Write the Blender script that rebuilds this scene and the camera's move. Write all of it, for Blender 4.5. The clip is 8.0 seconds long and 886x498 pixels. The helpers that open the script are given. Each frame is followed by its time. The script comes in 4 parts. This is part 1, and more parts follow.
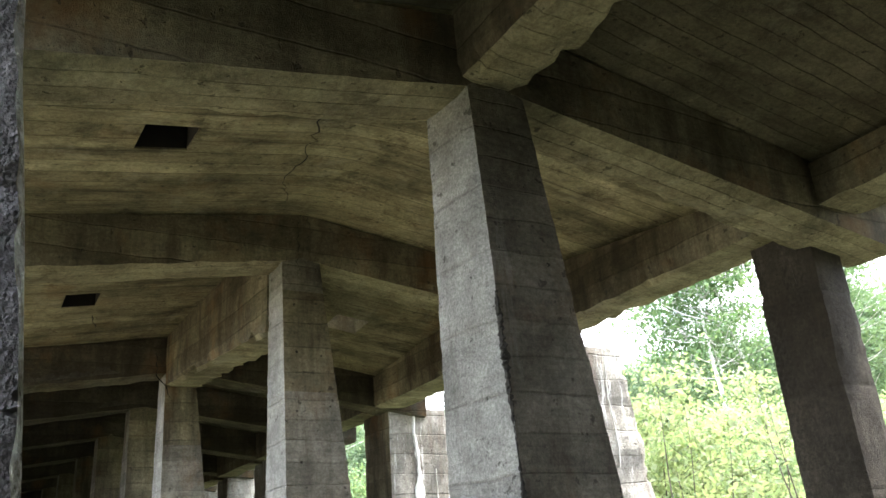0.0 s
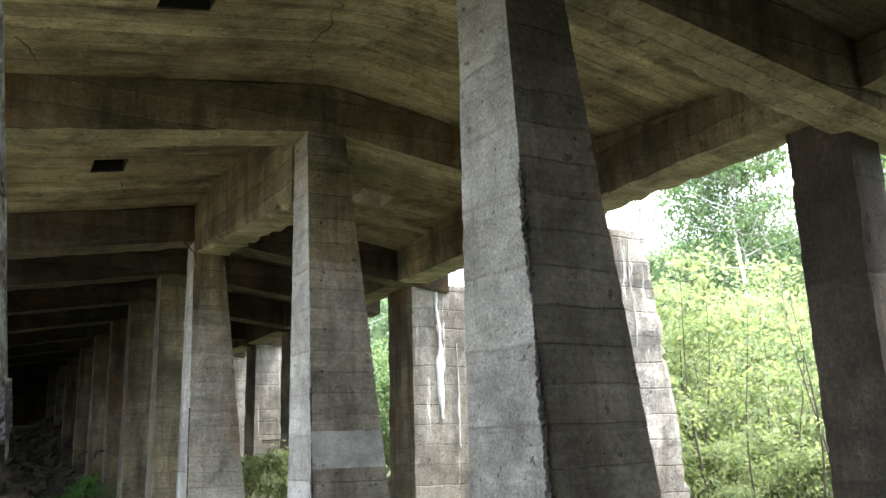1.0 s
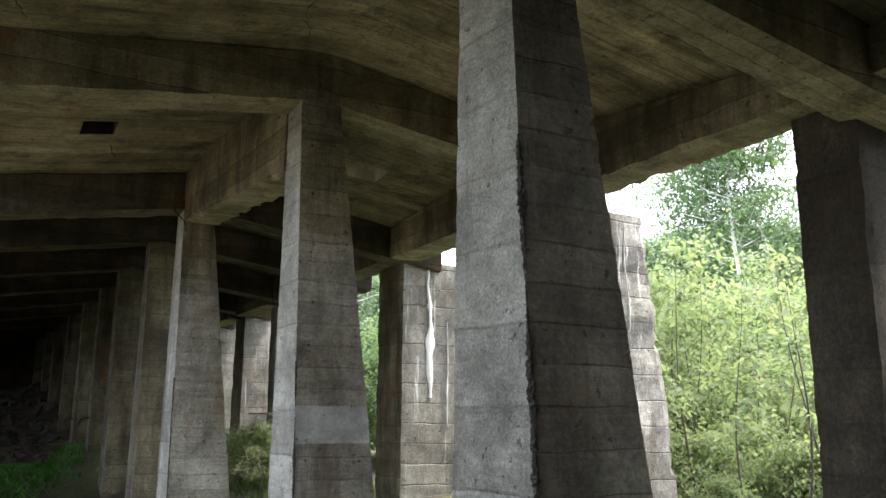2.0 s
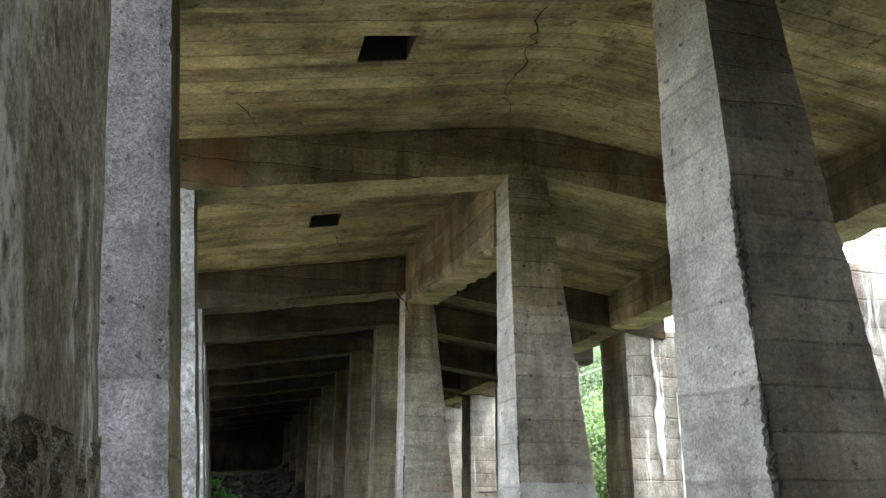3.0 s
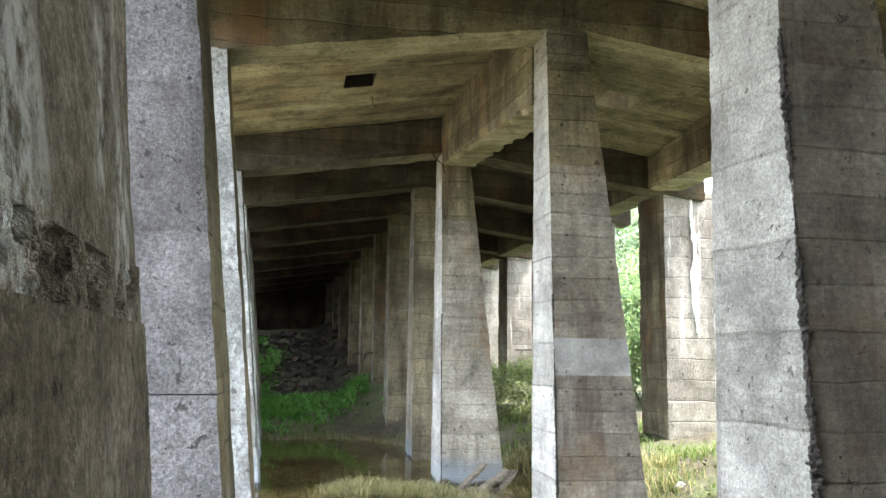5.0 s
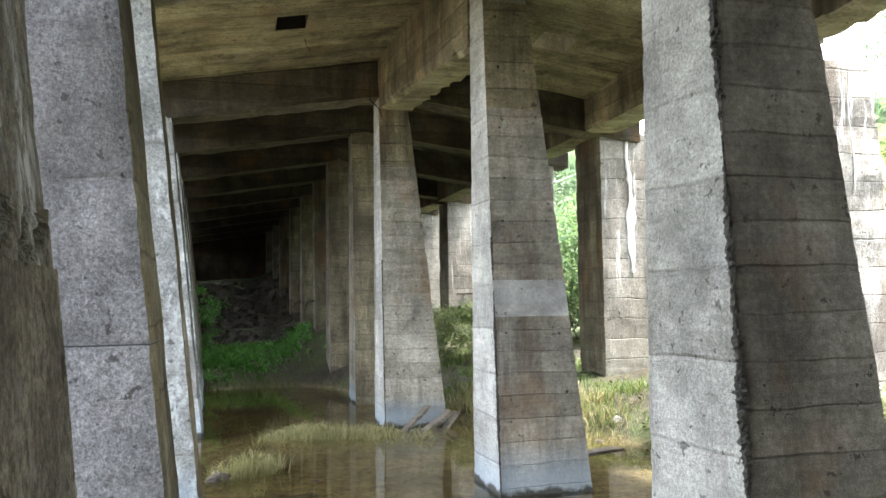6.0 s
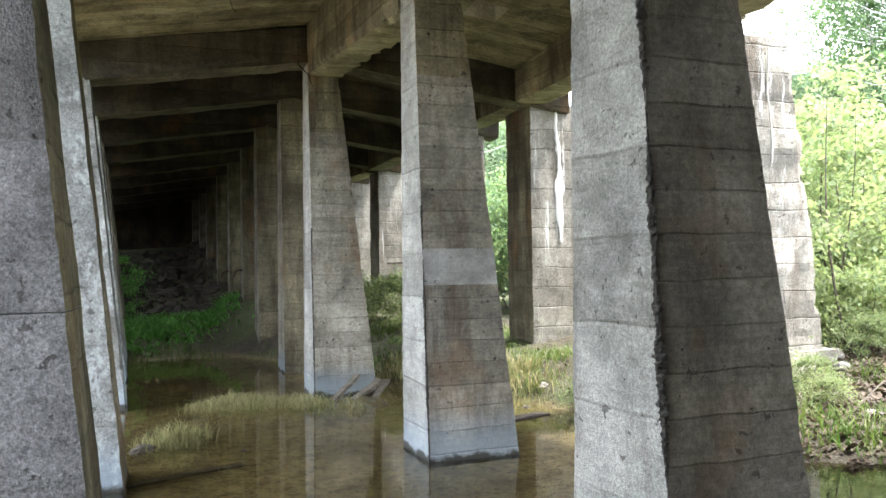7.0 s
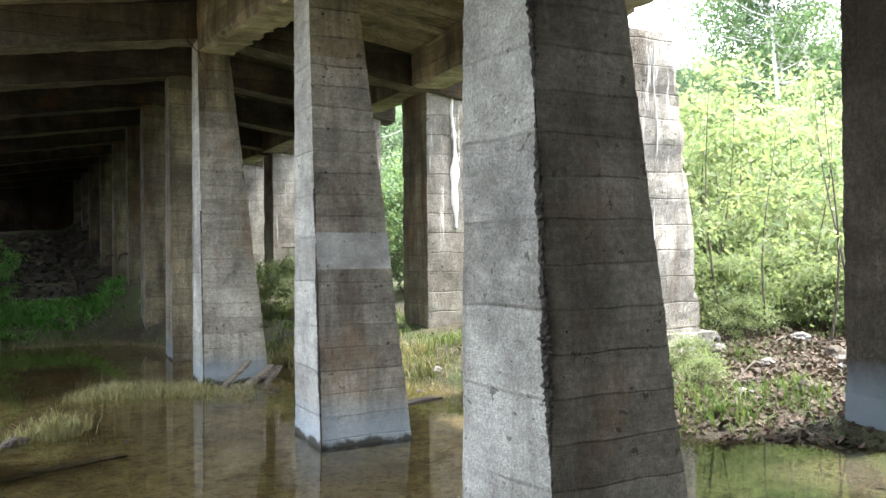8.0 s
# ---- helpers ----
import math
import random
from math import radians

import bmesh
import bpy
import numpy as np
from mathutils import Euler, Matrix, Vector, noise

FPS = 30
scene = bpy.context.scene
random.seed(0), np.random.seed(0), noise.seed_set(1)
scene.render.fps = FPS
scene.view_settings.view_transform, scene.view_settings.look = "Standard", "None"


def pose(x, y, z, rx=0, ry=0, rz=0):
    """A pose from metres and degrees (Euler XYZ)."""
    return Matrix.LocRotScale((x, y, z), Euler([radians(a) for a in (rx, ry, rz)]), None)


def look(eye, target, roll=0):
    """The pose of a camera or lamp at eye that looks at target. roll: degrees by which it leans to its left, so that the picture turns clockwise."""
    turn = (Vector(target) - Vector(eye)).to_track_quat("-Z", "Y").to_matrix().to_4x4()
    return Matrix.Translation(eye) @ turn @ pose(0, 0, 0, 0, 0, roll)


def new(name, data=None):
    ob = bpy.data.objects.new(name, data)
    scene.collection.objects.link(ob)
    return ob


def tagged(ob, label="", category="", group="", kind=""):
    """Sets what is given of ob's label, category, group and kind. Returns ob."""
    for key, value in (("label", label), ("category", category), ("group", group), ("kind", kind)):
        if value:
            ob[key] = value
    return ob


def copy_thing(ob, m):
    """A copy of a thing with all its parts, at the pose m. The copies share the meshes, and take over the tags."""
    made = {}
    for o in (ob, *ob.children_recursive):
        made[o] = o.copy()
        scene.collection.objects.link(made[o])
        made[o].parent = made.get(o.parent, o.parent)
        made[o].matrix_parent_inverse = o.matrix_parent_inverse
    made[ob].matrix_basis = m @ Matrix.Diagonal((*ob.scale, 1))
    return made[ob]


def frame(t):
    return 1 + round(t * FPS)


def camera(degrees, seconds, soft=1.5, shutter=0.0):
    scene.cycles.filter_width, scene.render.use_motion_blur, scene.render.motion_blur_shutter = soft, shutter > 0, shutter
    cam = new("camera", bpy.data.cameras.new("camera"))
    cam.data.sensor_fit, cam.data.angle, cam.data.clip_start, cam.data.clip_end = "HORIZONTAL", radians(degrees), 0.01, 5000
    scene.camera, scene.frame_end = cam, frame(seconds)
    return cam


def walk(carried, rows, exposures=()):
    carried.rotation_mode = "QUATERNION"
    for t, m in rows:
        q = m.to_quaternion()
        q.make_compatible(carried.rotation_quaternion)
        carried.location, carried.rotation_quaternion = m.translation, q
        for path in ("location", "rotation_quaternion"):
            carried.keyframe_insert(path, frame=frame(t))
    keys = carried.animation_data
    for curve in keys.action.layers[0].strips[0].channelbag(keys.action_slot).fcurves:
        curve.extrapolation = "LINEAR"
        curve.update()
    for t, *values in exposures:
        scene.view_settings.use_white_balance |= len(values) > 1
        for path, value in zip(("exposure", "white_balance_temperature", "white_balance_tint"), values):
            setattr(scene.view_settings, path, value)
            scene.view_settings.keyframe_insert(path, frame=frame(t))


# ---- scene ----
import itertools
cam = camera(57.5, 8.0)
PATH = [
    (0, (-0.315, -1.097, 1.559), (0.658, 0.49, 2.289), -4.3),
    (0.5, (-0.298, -1.074, 1.54), (0.607, 0.604, 2.145), -4.6),
    (1, (-0.281, -1.076, 1.52), (0.664, 0.627, 1.975), -1.7),
    (1.2, (-0.259, -1.057, 1.521), (0.765, 0.626, 1.867), -1.3),
    (2.3, (-0.193, -0.951, 1.505), (0.712, 0.763, 1.996), 1.4),
    (2.5, (-0.179, -0.942, 1.5), (0.603, 0.813, 2.056), -0.1),
    (3, (-0.139, -0.921, 1.501), (0.306, 0.939, 2.085), 0.4),
    (3.5, (-0.112, -0.896, 1.49), (0.189, 1.025, 1.956), 1.1),
    (4, (-0.12, -0.913, 1.482), (0.057, 1.035, 1.899), 2.1),
    (4.5, (-0.128, -0.917, 1.474), (0.142, 1.035, 1.814), 1.6),
    (6, (-0.102, -0.908, 1.457), (0.414, 1.02, 1.582), -0.8),
    (6.5, (-0.097, -0.909, 1.454), (0.504, 0.997, 1.529), -1.1),
    (7, (-0.09, -0.909, 1.448), (0.588, 0.972, 1.496), -0.8),
    (7.5, (-0.08, -0.906, 1.442), (0.667, 0.95, 1.452), -1.1),
    (8, (-0.059, -0.906, 1.441), (0.851, 0.875, 1.45), -0.5),
]
EXPOSURES = [(0.0, 2.65), (1.0, 2.5), (2.5, 1.8), (3.0, 2.82), (3.5, 3.35), (4.5, 3.45), (6.0, 3.0), (7.0, 2.75), (8.0, 2.6)]
walk(cam, [(t, look(eye, target, roll)) for t, eye, target, roll in PATH], EXPOSURES)

# ---- sky and sun: a bright hazy day ----
world = bpy.data.worlds.new("sky")
scene.world = world
world.use_nodes = True
wn = world.node_tree.nodes
sky = wn.new("ShaderNodeTexSky")
sky.sky_type = "NISHITA"
sky.sun_disc = False
sky.sun_elevation = radians(63)
sky.sun_rotation = radians(104)
sky.air_density, sky.dust_density, sky.ozone_density = 1.0, 5.0, 0.6
haze = wn.new("ShaderNodeMixRGB")
haze.inputs[0].default_value = 0.72
haze.inputs[2].default_value = (9.4, 10.0, 10.9, 1)
world.node_tree.links.new(sky.outputs[0], haze.inputs[1])
world.node_tree.links.new(haze.outputs[0], wn["Background"].inputs[0])
wn["Background"].inputs[1].default_value = 0.15
sun = new("sun", bpy.data.lights.new("sun", "SUN"))
sun.data.energy, sun.data.angle, sun.data.color = 2.7, radians(5), (1.0, 0.96, 0.88)
sun.matrix_world = look((7, -1.8, 14.5), (0, 0, 0))


# ---- materials ----
class Nodes:
    """A small wrapper to write node trees briefly."""

    def __init__(self, name):
        self.m = bpy.data.materials.new(name)
        self.m.use_nodes = True
        self.t = self.m.node_tree
        self.bsdf = self.t.nodes["Principled BSDF"]
        self.out = self.t.nodes["Material Output"]

    def n(self, kind, **values):
        node = self.t.nodes.new(kind)
        for key, value in values.items():
            if key == "op":
                node.operation = value
            elif key == "dims":
                node.noise_dimensions = value
            else:
                node.inputs[key.replace("_", " ")].default_value = value
        return node

    def link(self, a, b):
        self.t.links.new(a, b)
        return self

    def noise(self, coord, scale, detail=4.0, stretch=None, rough=0.6):
        if stretch:
            mp = self.n("ShaderNodeMapping", Scale=stretch)
            self.link(coord, mp.inputs["Vector"])
            coord = mp.outputs[0]
        tex = self.n("ShaderNodeTexNoise", Scale=scale, Detail=detail, Roughness=rough)
        self.link(coord, tex.inputs["Vector"])
        return tex.outputs["Fac"]

    def ramp(self, value, *stops):
        node = self.t.nodes.new("ShaderNodeValToRGB")
        el = node.color_ramp.elements
        while len(el) < len(stops):
            el.new(0.5)
        for e, (at, colour) in zip(el, stops):
            e.position = at
            e.color = (*colour, 1) if isinstance(colour, tuple) else (colour, colour, colour, 1)
        self.link(value, node.inputs[0])
        return node.outputs[0]

    def mix(self, fac, a, b, blend="MIX"):
        node = self.t.nodes.new("ShaderNodeMixRGB")
        node.blend_type = blend
        for value, socket in ((fac, node.inputs[0]), (a, node.inputs[1]), (b, node.inputs[2])):
            if isinstance(value, (int, float)):
                socket.default_value = value
            elif isinstance(value, tuple):
                socket.default_value = (*value, 1)
            else:
                self.link(value, socket)
        return node.outputs[0]

    def math(self, op, a, b=0.0):
        node = self.t.nodes.new("ShaderNodeMath")
        node.operation = op
        for value, socket in ((a, node.inputs[0]), (b, node.inputs[1])):
            if isinstance(value, (int, float)):
                socket.default_value = value
            else:
                self.link(value, socket)
        return node.outputs[0]

    def place(self):
        return self.t.nodes.new("ShaderNodeNewGeometry").outputs["Position"]

    def axis(self, coord, which):
        node = self.t.nodes.new("ShaderNodeSeparateXYZ")
        self.link(coord, node.inputs[0])
        return node.outputs[which]

    def bump(self, height, strength, distance):
        node = self.n("ShaderNodeBump", Strength=strength, Distance=distance)
        self.link(height, node.inputs["Height"])
        self.link(node.outputs[0], self.bsdf.inputs["Normal"])


def concrete(name, light, dark, board="z", step=0.2, stain=(0.075, 0.062, 0.045), stain_at=0.56, run=None, run_at=0.66,
             lime=False, lime_at=0.34, rust=0.0, grain=1.0, run_scale=3.0, run_soft=0.06, run_most=0.9, run_long=0.2, spread=1.0, seams=0.5,
             weave=(3.0, 3.0, 0.5), grain_size=42.0, broken=False, drip=(2.2, 2.2, 0.28)):
    """Board-marked, weathered concrete in world metres. board: the axis across the boards; run: a colour of vertical streaks."""
    k = Nodes(name)
    p = k.place()
    a = k.axis(p, "XYZ".index(board.upper()))
    big = k.noise(p, 0.9, 5)
    mid = k.noise(p, 4.0, 6)
    fine = k.noise(p, 140, 3)
    grit = k.noise(p, 420, 2)
    wob = k.math("MULTIPLY", k.math("SUBTRACT", k.noise(p, 2.2, 2), 0.5), 0.05)
    rows = k.math("DIVIDE", k.math("ADD", a, wob), step)
    white = k.t.nodes.new("ShaderNodeTexWhiteNoise")
    white.noise_dimensions = "1D"
    k.link(k.math("FLOOR", rows), white.inputs["W"])
    tone = white.outputs["Value"]
    saw = k.math("ABSOLUTE", k.math("SUBTRACT", k.math("FRACT", rows), 0.5))
    joint = k.ramp(saw, (0.46, 0.0), (0.5, 1.0))
    joint = k.mix(1.0, joint, k.ramp(mid, (0.3, 0.15), (0.56, 1.0)), "MULTIPLY")
    base = k.mix(k.ramp(big, (0.35, 0.0), (0.65, 1.0)), dark, light)
    base = k.mix(0.42, base, k.mix(tone, (0.55, 0.53, 0.50), (1.3, 1.29, 1.27)), "MULTIPLY")
    patch = k.noise(p, 1.7, 7, (1.0, 1.0, 0.8), 0.72)
    base = k.mix(0.9 * spread, base, k.ramp(patch, (0.3, 0.35), (0.5, 0.95), (0.72, 1.45)), "MULTIPLY")
    base = k.mix(0.8, base, k.ramp(mid, (0.25, 0.62), (0.7, 1.18)), "MULTIPLY")
    base = k.mix(min(1.0, 0.38 * grain), base, k.ramp(fine, (0.3, 0.5), (0.7, 1.4)), "MULTIPLY")
    grains = k.noise(p, grain_size, 4, (1.0, 1.0, 1.0), 0.7)
    base = k.mix(min(1.0, 0.42 * grain), base, k.ramp(grains, (0.36, 0.48), (0.64, 1.5)), "MULTIPLY")
    each = k.t.nodes.new("ShaderNodeObjectInfo").outputs["Random"]
    base = k.mix(0.45, base, k.ramp(each, (0.0, 0.74), (1.0, 1.22)), "MULTIPLY")
    base = k.mix(0.3 * grain, base, k.ramp(grit, (0.3, 0.5), (0.7, 1.35)), "MULTIPLY")
    flow = k.noise(p, 1.6, 6, drip if board == "z" else (0.4, 2.6, 1.0), 0.7)
    base = k.mix(k.ramp(flow, (stain_at - 0.06, 0.0), (stain_at + 0.16, 0.85)), base, stain)
    if board == "z":
        streaky = k.noise(p, 9.0, 6, weave, 0.7)
        base = k.mix(0.45, base, k.ramp(streaky, (0.32, 0.6), (0.68, 1.32)), "MULTIPLY")
        mottle = k.noise(p, 6.5, 6, (1.0, 1.0, 0.55), 0.75)
        base = k.mix(k.ramp(mottle, (0.54, 0.0), (0.68, 0.6)), base, k.mix(0.5, base, stain))
    else:
        soot = k.noise(p, 2.3, 8, (1.0, 1.0, 1.0), 0.78)
        base = k.mix(k.ramp(soot, (0.52, 0.0), (0.64, 0.75)), base, stain)
        bloom = k.noise(p, 3.1, 6, (1.0, 0.6, 1.0), 0.75)
        base = k.mix(k.ramp(bloom, (0.56, 0.0), (0.70, 0.4)), base, (0.5, 0.48, 0.38))
    if rust:
        base = k.mix(k.ramp(k.noise(p, 2.1, 5, (1, 1, 0.8)), (0.55, 0.0), (0.72, rust)), base, (0.26, 0.13, 0.045))
    base = k.mix(k.math("MULTIPLY", joint, seams), base, (0.05, 0.045, 0.035))
    pits = k.ramp(k.noise(p, 19, 3), (0.655, 0.0), (0.685, 1.0))
    base = k.mix(k.math("MULTIPLY", pits, 0.62), base, (0.04, 0.036, 0.03))
    if run:
        streak = k.noise(p, run_scale, 3 if broken else 8, (3.0, 3.0, run_long), 0.6 if broken else 0.78)
        mask = k.ramp(streak, (run_at, 0.0), (run_at + run_soft, run_most))
        if broken:
            mask = k.mix(1.0, mask, k.ramp(k.noise(p, 34, 6, (1.0, 1.0, 0.7), 0.75), (0.42, 0.0), (0.56, 1.0)), "MULTIPLY")
        base = k.mix(mask, base, run)
    if lime:
        z = k.math("ADD", k.axis(p, 2), k.math("SUBTRACT", k.math("MULTIPLY", k.math("SUBTRACT", mid, 0.5), 0.25), 0.10))
        base = k.mix(k.ramp(z, (lime_at - 0.24, 0.6), (lime_at, 0.0)), base, (0.27, 0.335, 0.40))
        base = k.mix(k.ramp(z, (0.015, 0.9), (0.045, 0.0)), base, (0.035, 0.032, 0.022))
    k.link(base, k.bsdf.inputs["Base Color"])
    k.bsdf.inputs["Roughness"].default_value = 0.93
    k.bsdf.inputs["Specular IOR Level"].default_value = 0.25
    h = k.math("ADD", k.math("MULTIPLY", mid, 0.7), k.math("MULTIPLY", fine, 0.35 * grain))
    h = k.math("ADD", h, k.math("MULTIPLY", grit, 0.12 * grain))
    h = k.math("SUBTRACT", h, k.math("ADD", k.math("MULTIPLY", joint, 0.5), k.math("MULTIPLY", pits, 0.6)))
    k.bump(h, 1.0, 0.018)
    return k.m


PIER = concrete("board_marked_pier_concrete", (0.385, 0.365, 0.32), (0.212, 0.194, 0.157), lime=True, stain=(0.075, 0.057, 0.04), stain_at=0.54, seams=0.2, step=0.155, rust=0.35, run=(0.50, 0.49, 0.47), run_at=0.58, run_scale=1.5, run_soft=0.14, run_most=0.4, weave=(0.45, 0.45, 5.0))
# Aisle faces: coarser grain, and paler so the colour carries their side light.
AGGREGATE = concrete("washed_side_lit_aggregate_concrete", (0.50, 0.50, 0.48), (0.345, 0.342, 0.32), lime=True, stain=(0.12, 0.11, 0.095), stain_at=0.62, grain=1.2, spread=0.8, seams=0.25, step=0.31, weave=(0.6, 0.6, 3.0), grain_size=75)
PATCH = concrete("smooth_pale_grey_concrete", (0.36, 0.36, 0.355), (0.29, 0.288, 0.28), step=0.4, stain=(0.2, 0.19, 0.175), stain_at=0.66, grain=0.6, spread=0.5, seams=0.15, weave=(0.6, 0.6, 2.0))
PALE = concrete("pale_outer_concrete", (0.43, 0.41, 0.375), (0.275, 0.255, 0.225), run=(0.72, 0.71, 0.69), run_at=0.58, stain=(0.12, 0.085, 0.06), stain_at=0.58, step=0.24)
GREY = concrete("grey_aggregate_concrete", (0.275, 0.27, 0.28), (0.145, 0.141, 0.15), step=0.45, stain=(0.085, 0.077, 0.072), stain_at=0.56, grain=1.7, spread=1.0, seams=0.15, weave=(1.2, 1.2, 0.7), grain_size=80, drip=(1.4, 1.4, 0.7))
LICHEN = concrete("bluish_mottled_concrete", (0.38, 0.395, 0.395), (0.24, 0.245, 0.24), lime=True, step=0.5, run=(0.56, 0.59, 0.60), run_at=0.5, run_scale=2.4, run_soft=0.08, run_most=0.65, run_long=1.6, stain=(0.16, 0.145, 0.12), stain_at=0.6, grain=1.5, seams=0.25, weave=(1.2, 1.2, 1.2), grain_size=60, broken=True, drip=(1.4, 1.4, 0.8))
# Outer pier against the bright trees: its shade is put into this dark colour.
DARK = concrete("shaded_stained_concrete", (0.105, 0.093, 0.077), (0.058, 0.05, 0.041), step=0.6, run=(0.36, 0.36, 0.35), run_at=0.67, stain=(0.06, 0.05, 0.038), stain_at=0.55, grain=1.4, lime=True, lime_at=0.72)
NEAR = concrete("rough_streaked_concrete", (0.62, 0.575, 0.50), (0.40, 0.357, 0.29), step=0.9, run=(0.82, 0.82, 0.81), run_at=0.50, run_scale=2.6, run_soft=0.07, run_most=0.95, run_long=0.55, stain=(0.13, 0.107, 0.08), stain_at=0.58, grain=1.9, seams=0.0, weave=(1.3, 1.3, 0.6), grain_size=48, broken=True, drip=(1.5, 1.5, 0.8))
NEAR_BASE = concrete("rough_brown_block_concrete", (0.64, 0.57, 0.475), (0.43, 0.375, 0.30), step=0.9, run=(0.55, 0.53, 0.49), run_at=0.60, run_scale=4.0, run_soft=0.1, run_most=0.6, run_long=1.4, stain=(0.10, 0.08, 0.057), stain_at=0.56, grain=2.0, seams=0.0, weave=(1.3, 1.3, 0.8), grain_size=48, broken=True, drip=(1.5, 1.5, 0.8))
CEIL = concrete("board_marked_ceiling_concrete", (0.52, 0.48, 0.315), (0.305, 0.28, 0.18), board="y", step=0.19, stain=(0.06, 0.052, 0.034), stain_at=0.54, rust=0.3, seams=0.75)
# Undersides: fewer stains, and paler so the colour carries light bounced from below.
SOFFIT = concrete("board_marked_lit_soffit_concrete", (0.50, 0.465, 0.315), (0.35, 0.32, 0.21), step=0.11, board="y", stain=(0.10, 0.09, 0.06), stain_at=0.62, seams=0.5)
# Real stains on the sides, plus their shade put into the base colour.
BEAM = concrete("stained_shaded_beam_concrete", (0.32, 0.29, 0.20), (0.15, 0.128, 0.09), step=0.2, stain=(0.045, 0.036, 0.026), stain_at=0.49, rust=0.4, seams=0.6, weave=(0.6, 0.6, 3.0))
# Stained copies of the above, darkened to paint the gloom far in and overhead.
DIM_BEAM = concrete("dim_beam_concrete", (0.115, 0.10, 0.075), (0.058, 0.05, 0.037), step=0.2, stain=(0.03, 0.025, 0.018), stain_at=0.5, rust=0.3, seams=0.5, weave=(0.6, 0.6, 3.0))
DIM_SOFFIT = concrete("dim_soffit_concrete", (0.24, 0.218, 0.155), (0.13, 0.116, 0.082), step=0.11, board="y", stain=(0.06, 0.052, 0.037), stain_at=0.56, seams=0.5)
DIM_CEIL = concrete("dim_ceiling_concrete", (0.17, 0.155, 0.11), (0.09, 0.08, 0.057), board="y", step=0.19, stain=(0.035, 0.03, 0.02), stain_at=0.52, rust=0.15, seams=1.0)


def plain(name, a, b, scale=6.0, rough=0.9, bump=0.0, stretch=None):
    k = Nodes(name)
    p = k.place()
    f = k.noise(p, scale, 6, stretch)
    g = k.noise(p, scale * 9, 3, stretch)
    base = k.mix(k.ramp(f, (0.3, 0.0), (0.7, 1.0)), a, b)
    base = k.mix(0.5, base, k.ramp(g, (0.3, 0.5), (0.7, 1.4)), "MULTIPLY")
    k.link(base, k.bsdf.inputs["Base Color"])
    k.bsdf.inputs["Roughness"].default_value = rough
    if bump:
        k.bump(k.math("ADD", f, g), 0.9, bump)
    return k.m


def leafy(name, a, b, through_light=0.45):
    """Leaves and blades: each its own shade, with some light passing through."""
    k = Nodes(name)
    isl = k.t.nodes.new("ShaderNodeNewGeometry").outputs["Random Per Island"]
    tone = k.mix(isl, a, b)
    k.link(tone, k.bsdf.inputs["Base Color"])
    k.bsdf.inputs["Roughness"].default_value = 0.6
    k.bsdf.inputs["Specular IOR Level"].default_value = 0.2
    tr = k.n("ShaderNodeBsdfTranslucent")
    k.link(k.mix(1.0, tone, (1.2, 1.25, 0.85), "MULTIPLY"), tr.inputs[0])
    mixer = k.n("ShaderNodeMixShader", Fac=through_light)
    k.link(k.bsdf.outputs[0], mixer.inputs[1]).link(tr.outputs[0], mixer.inputs[2]).link(mixer.outputs[0], k.out.inputs[0])
    return k.m


BARK = plain("dark_bark", (0.06, 0.05, 0.04), (0.13, 0.11, 0.09), 12, 0.95, 0.01, (1, 1, 0.25))
BIRCH = plain("white_birch_bark", (0.5, 0.48, 0.45), (0.7, 0.69, 0.66), 9, 0.8, 0.004, (0.4, 0.4, 2.5))
WOOD = plain("grey_weathered_wood", (0.09, 0.075, 0.06), (0.22, 0.195, 0.165), 5, 0.9, 0.006, (1, 6, 6))
STONE = plain("grey_stone", (0.14, 0.13, 0.12), (0.30, 0.29, 0.27), 8, 0.9, 0.01)
WHITE_STONE = plain("whitish_stone", (0.26, 0.25, 0.23), (0.45, 0.44, 0.41), 8, 0.9, 0.01)
IRON = plain("rusty_iron", (0.035, 0.028, 0.024), (0.09, 0.06, 0.045), 14, 0.75, 0.002)
GRAVEL = plain("shadowed_exposed_gravel", (0.012, 0.011, 0.01), (0.075, 0.068, 0.058), 60, 0.9, 0.004)
CRACK = plain("dark_crack", (0.012, 0.011, 0.009), (0.02, 0.018, 0.014), 20)
LEAF_YOUNG = leafy("young_yellow_green_leaves", (0.30, 0.33, 0.195), (0.17, 0.235, 0.13), 0.5)
LEAF_MID = leafy("green_leaves", (0.10, 0.172, 0.095), (0.17, 0.235, 0.125), 0.45)
# Paler and bluer than LEAF_MID: distance haze put into the leaf colour.
LEAF_FAR = leafy("far_hazed_blue_green_leaves", (0.135, 0.20, 0.15), (0.195, 0.255, 0.185), 0.45)
GRASS = leafy("fresh_grass", (0.06, 0.12, 0.03), (0.16, 0.19, 0.07), 0.35)
STRAW = leafy("pale_dry_grass", (0.36, 0.315, 0.19), (0.17, 0.18, 0.075), 0.3)
FERN = leafy("vivid_green_fern", (0.085, 0.22, 0.055), (0.16, 0.36, 0.095), 0.35)
RUBBLE = plain("dark_rubble", (0.028, 0.024, 0.019), (0.085, 0.074, 0.06), 5, 0.95, 0.01)
LITTER = leafy("brown_leaf_litter", (0.125, 0.092, 0.068), (0.04, 0.03, 0.022), 0.05)


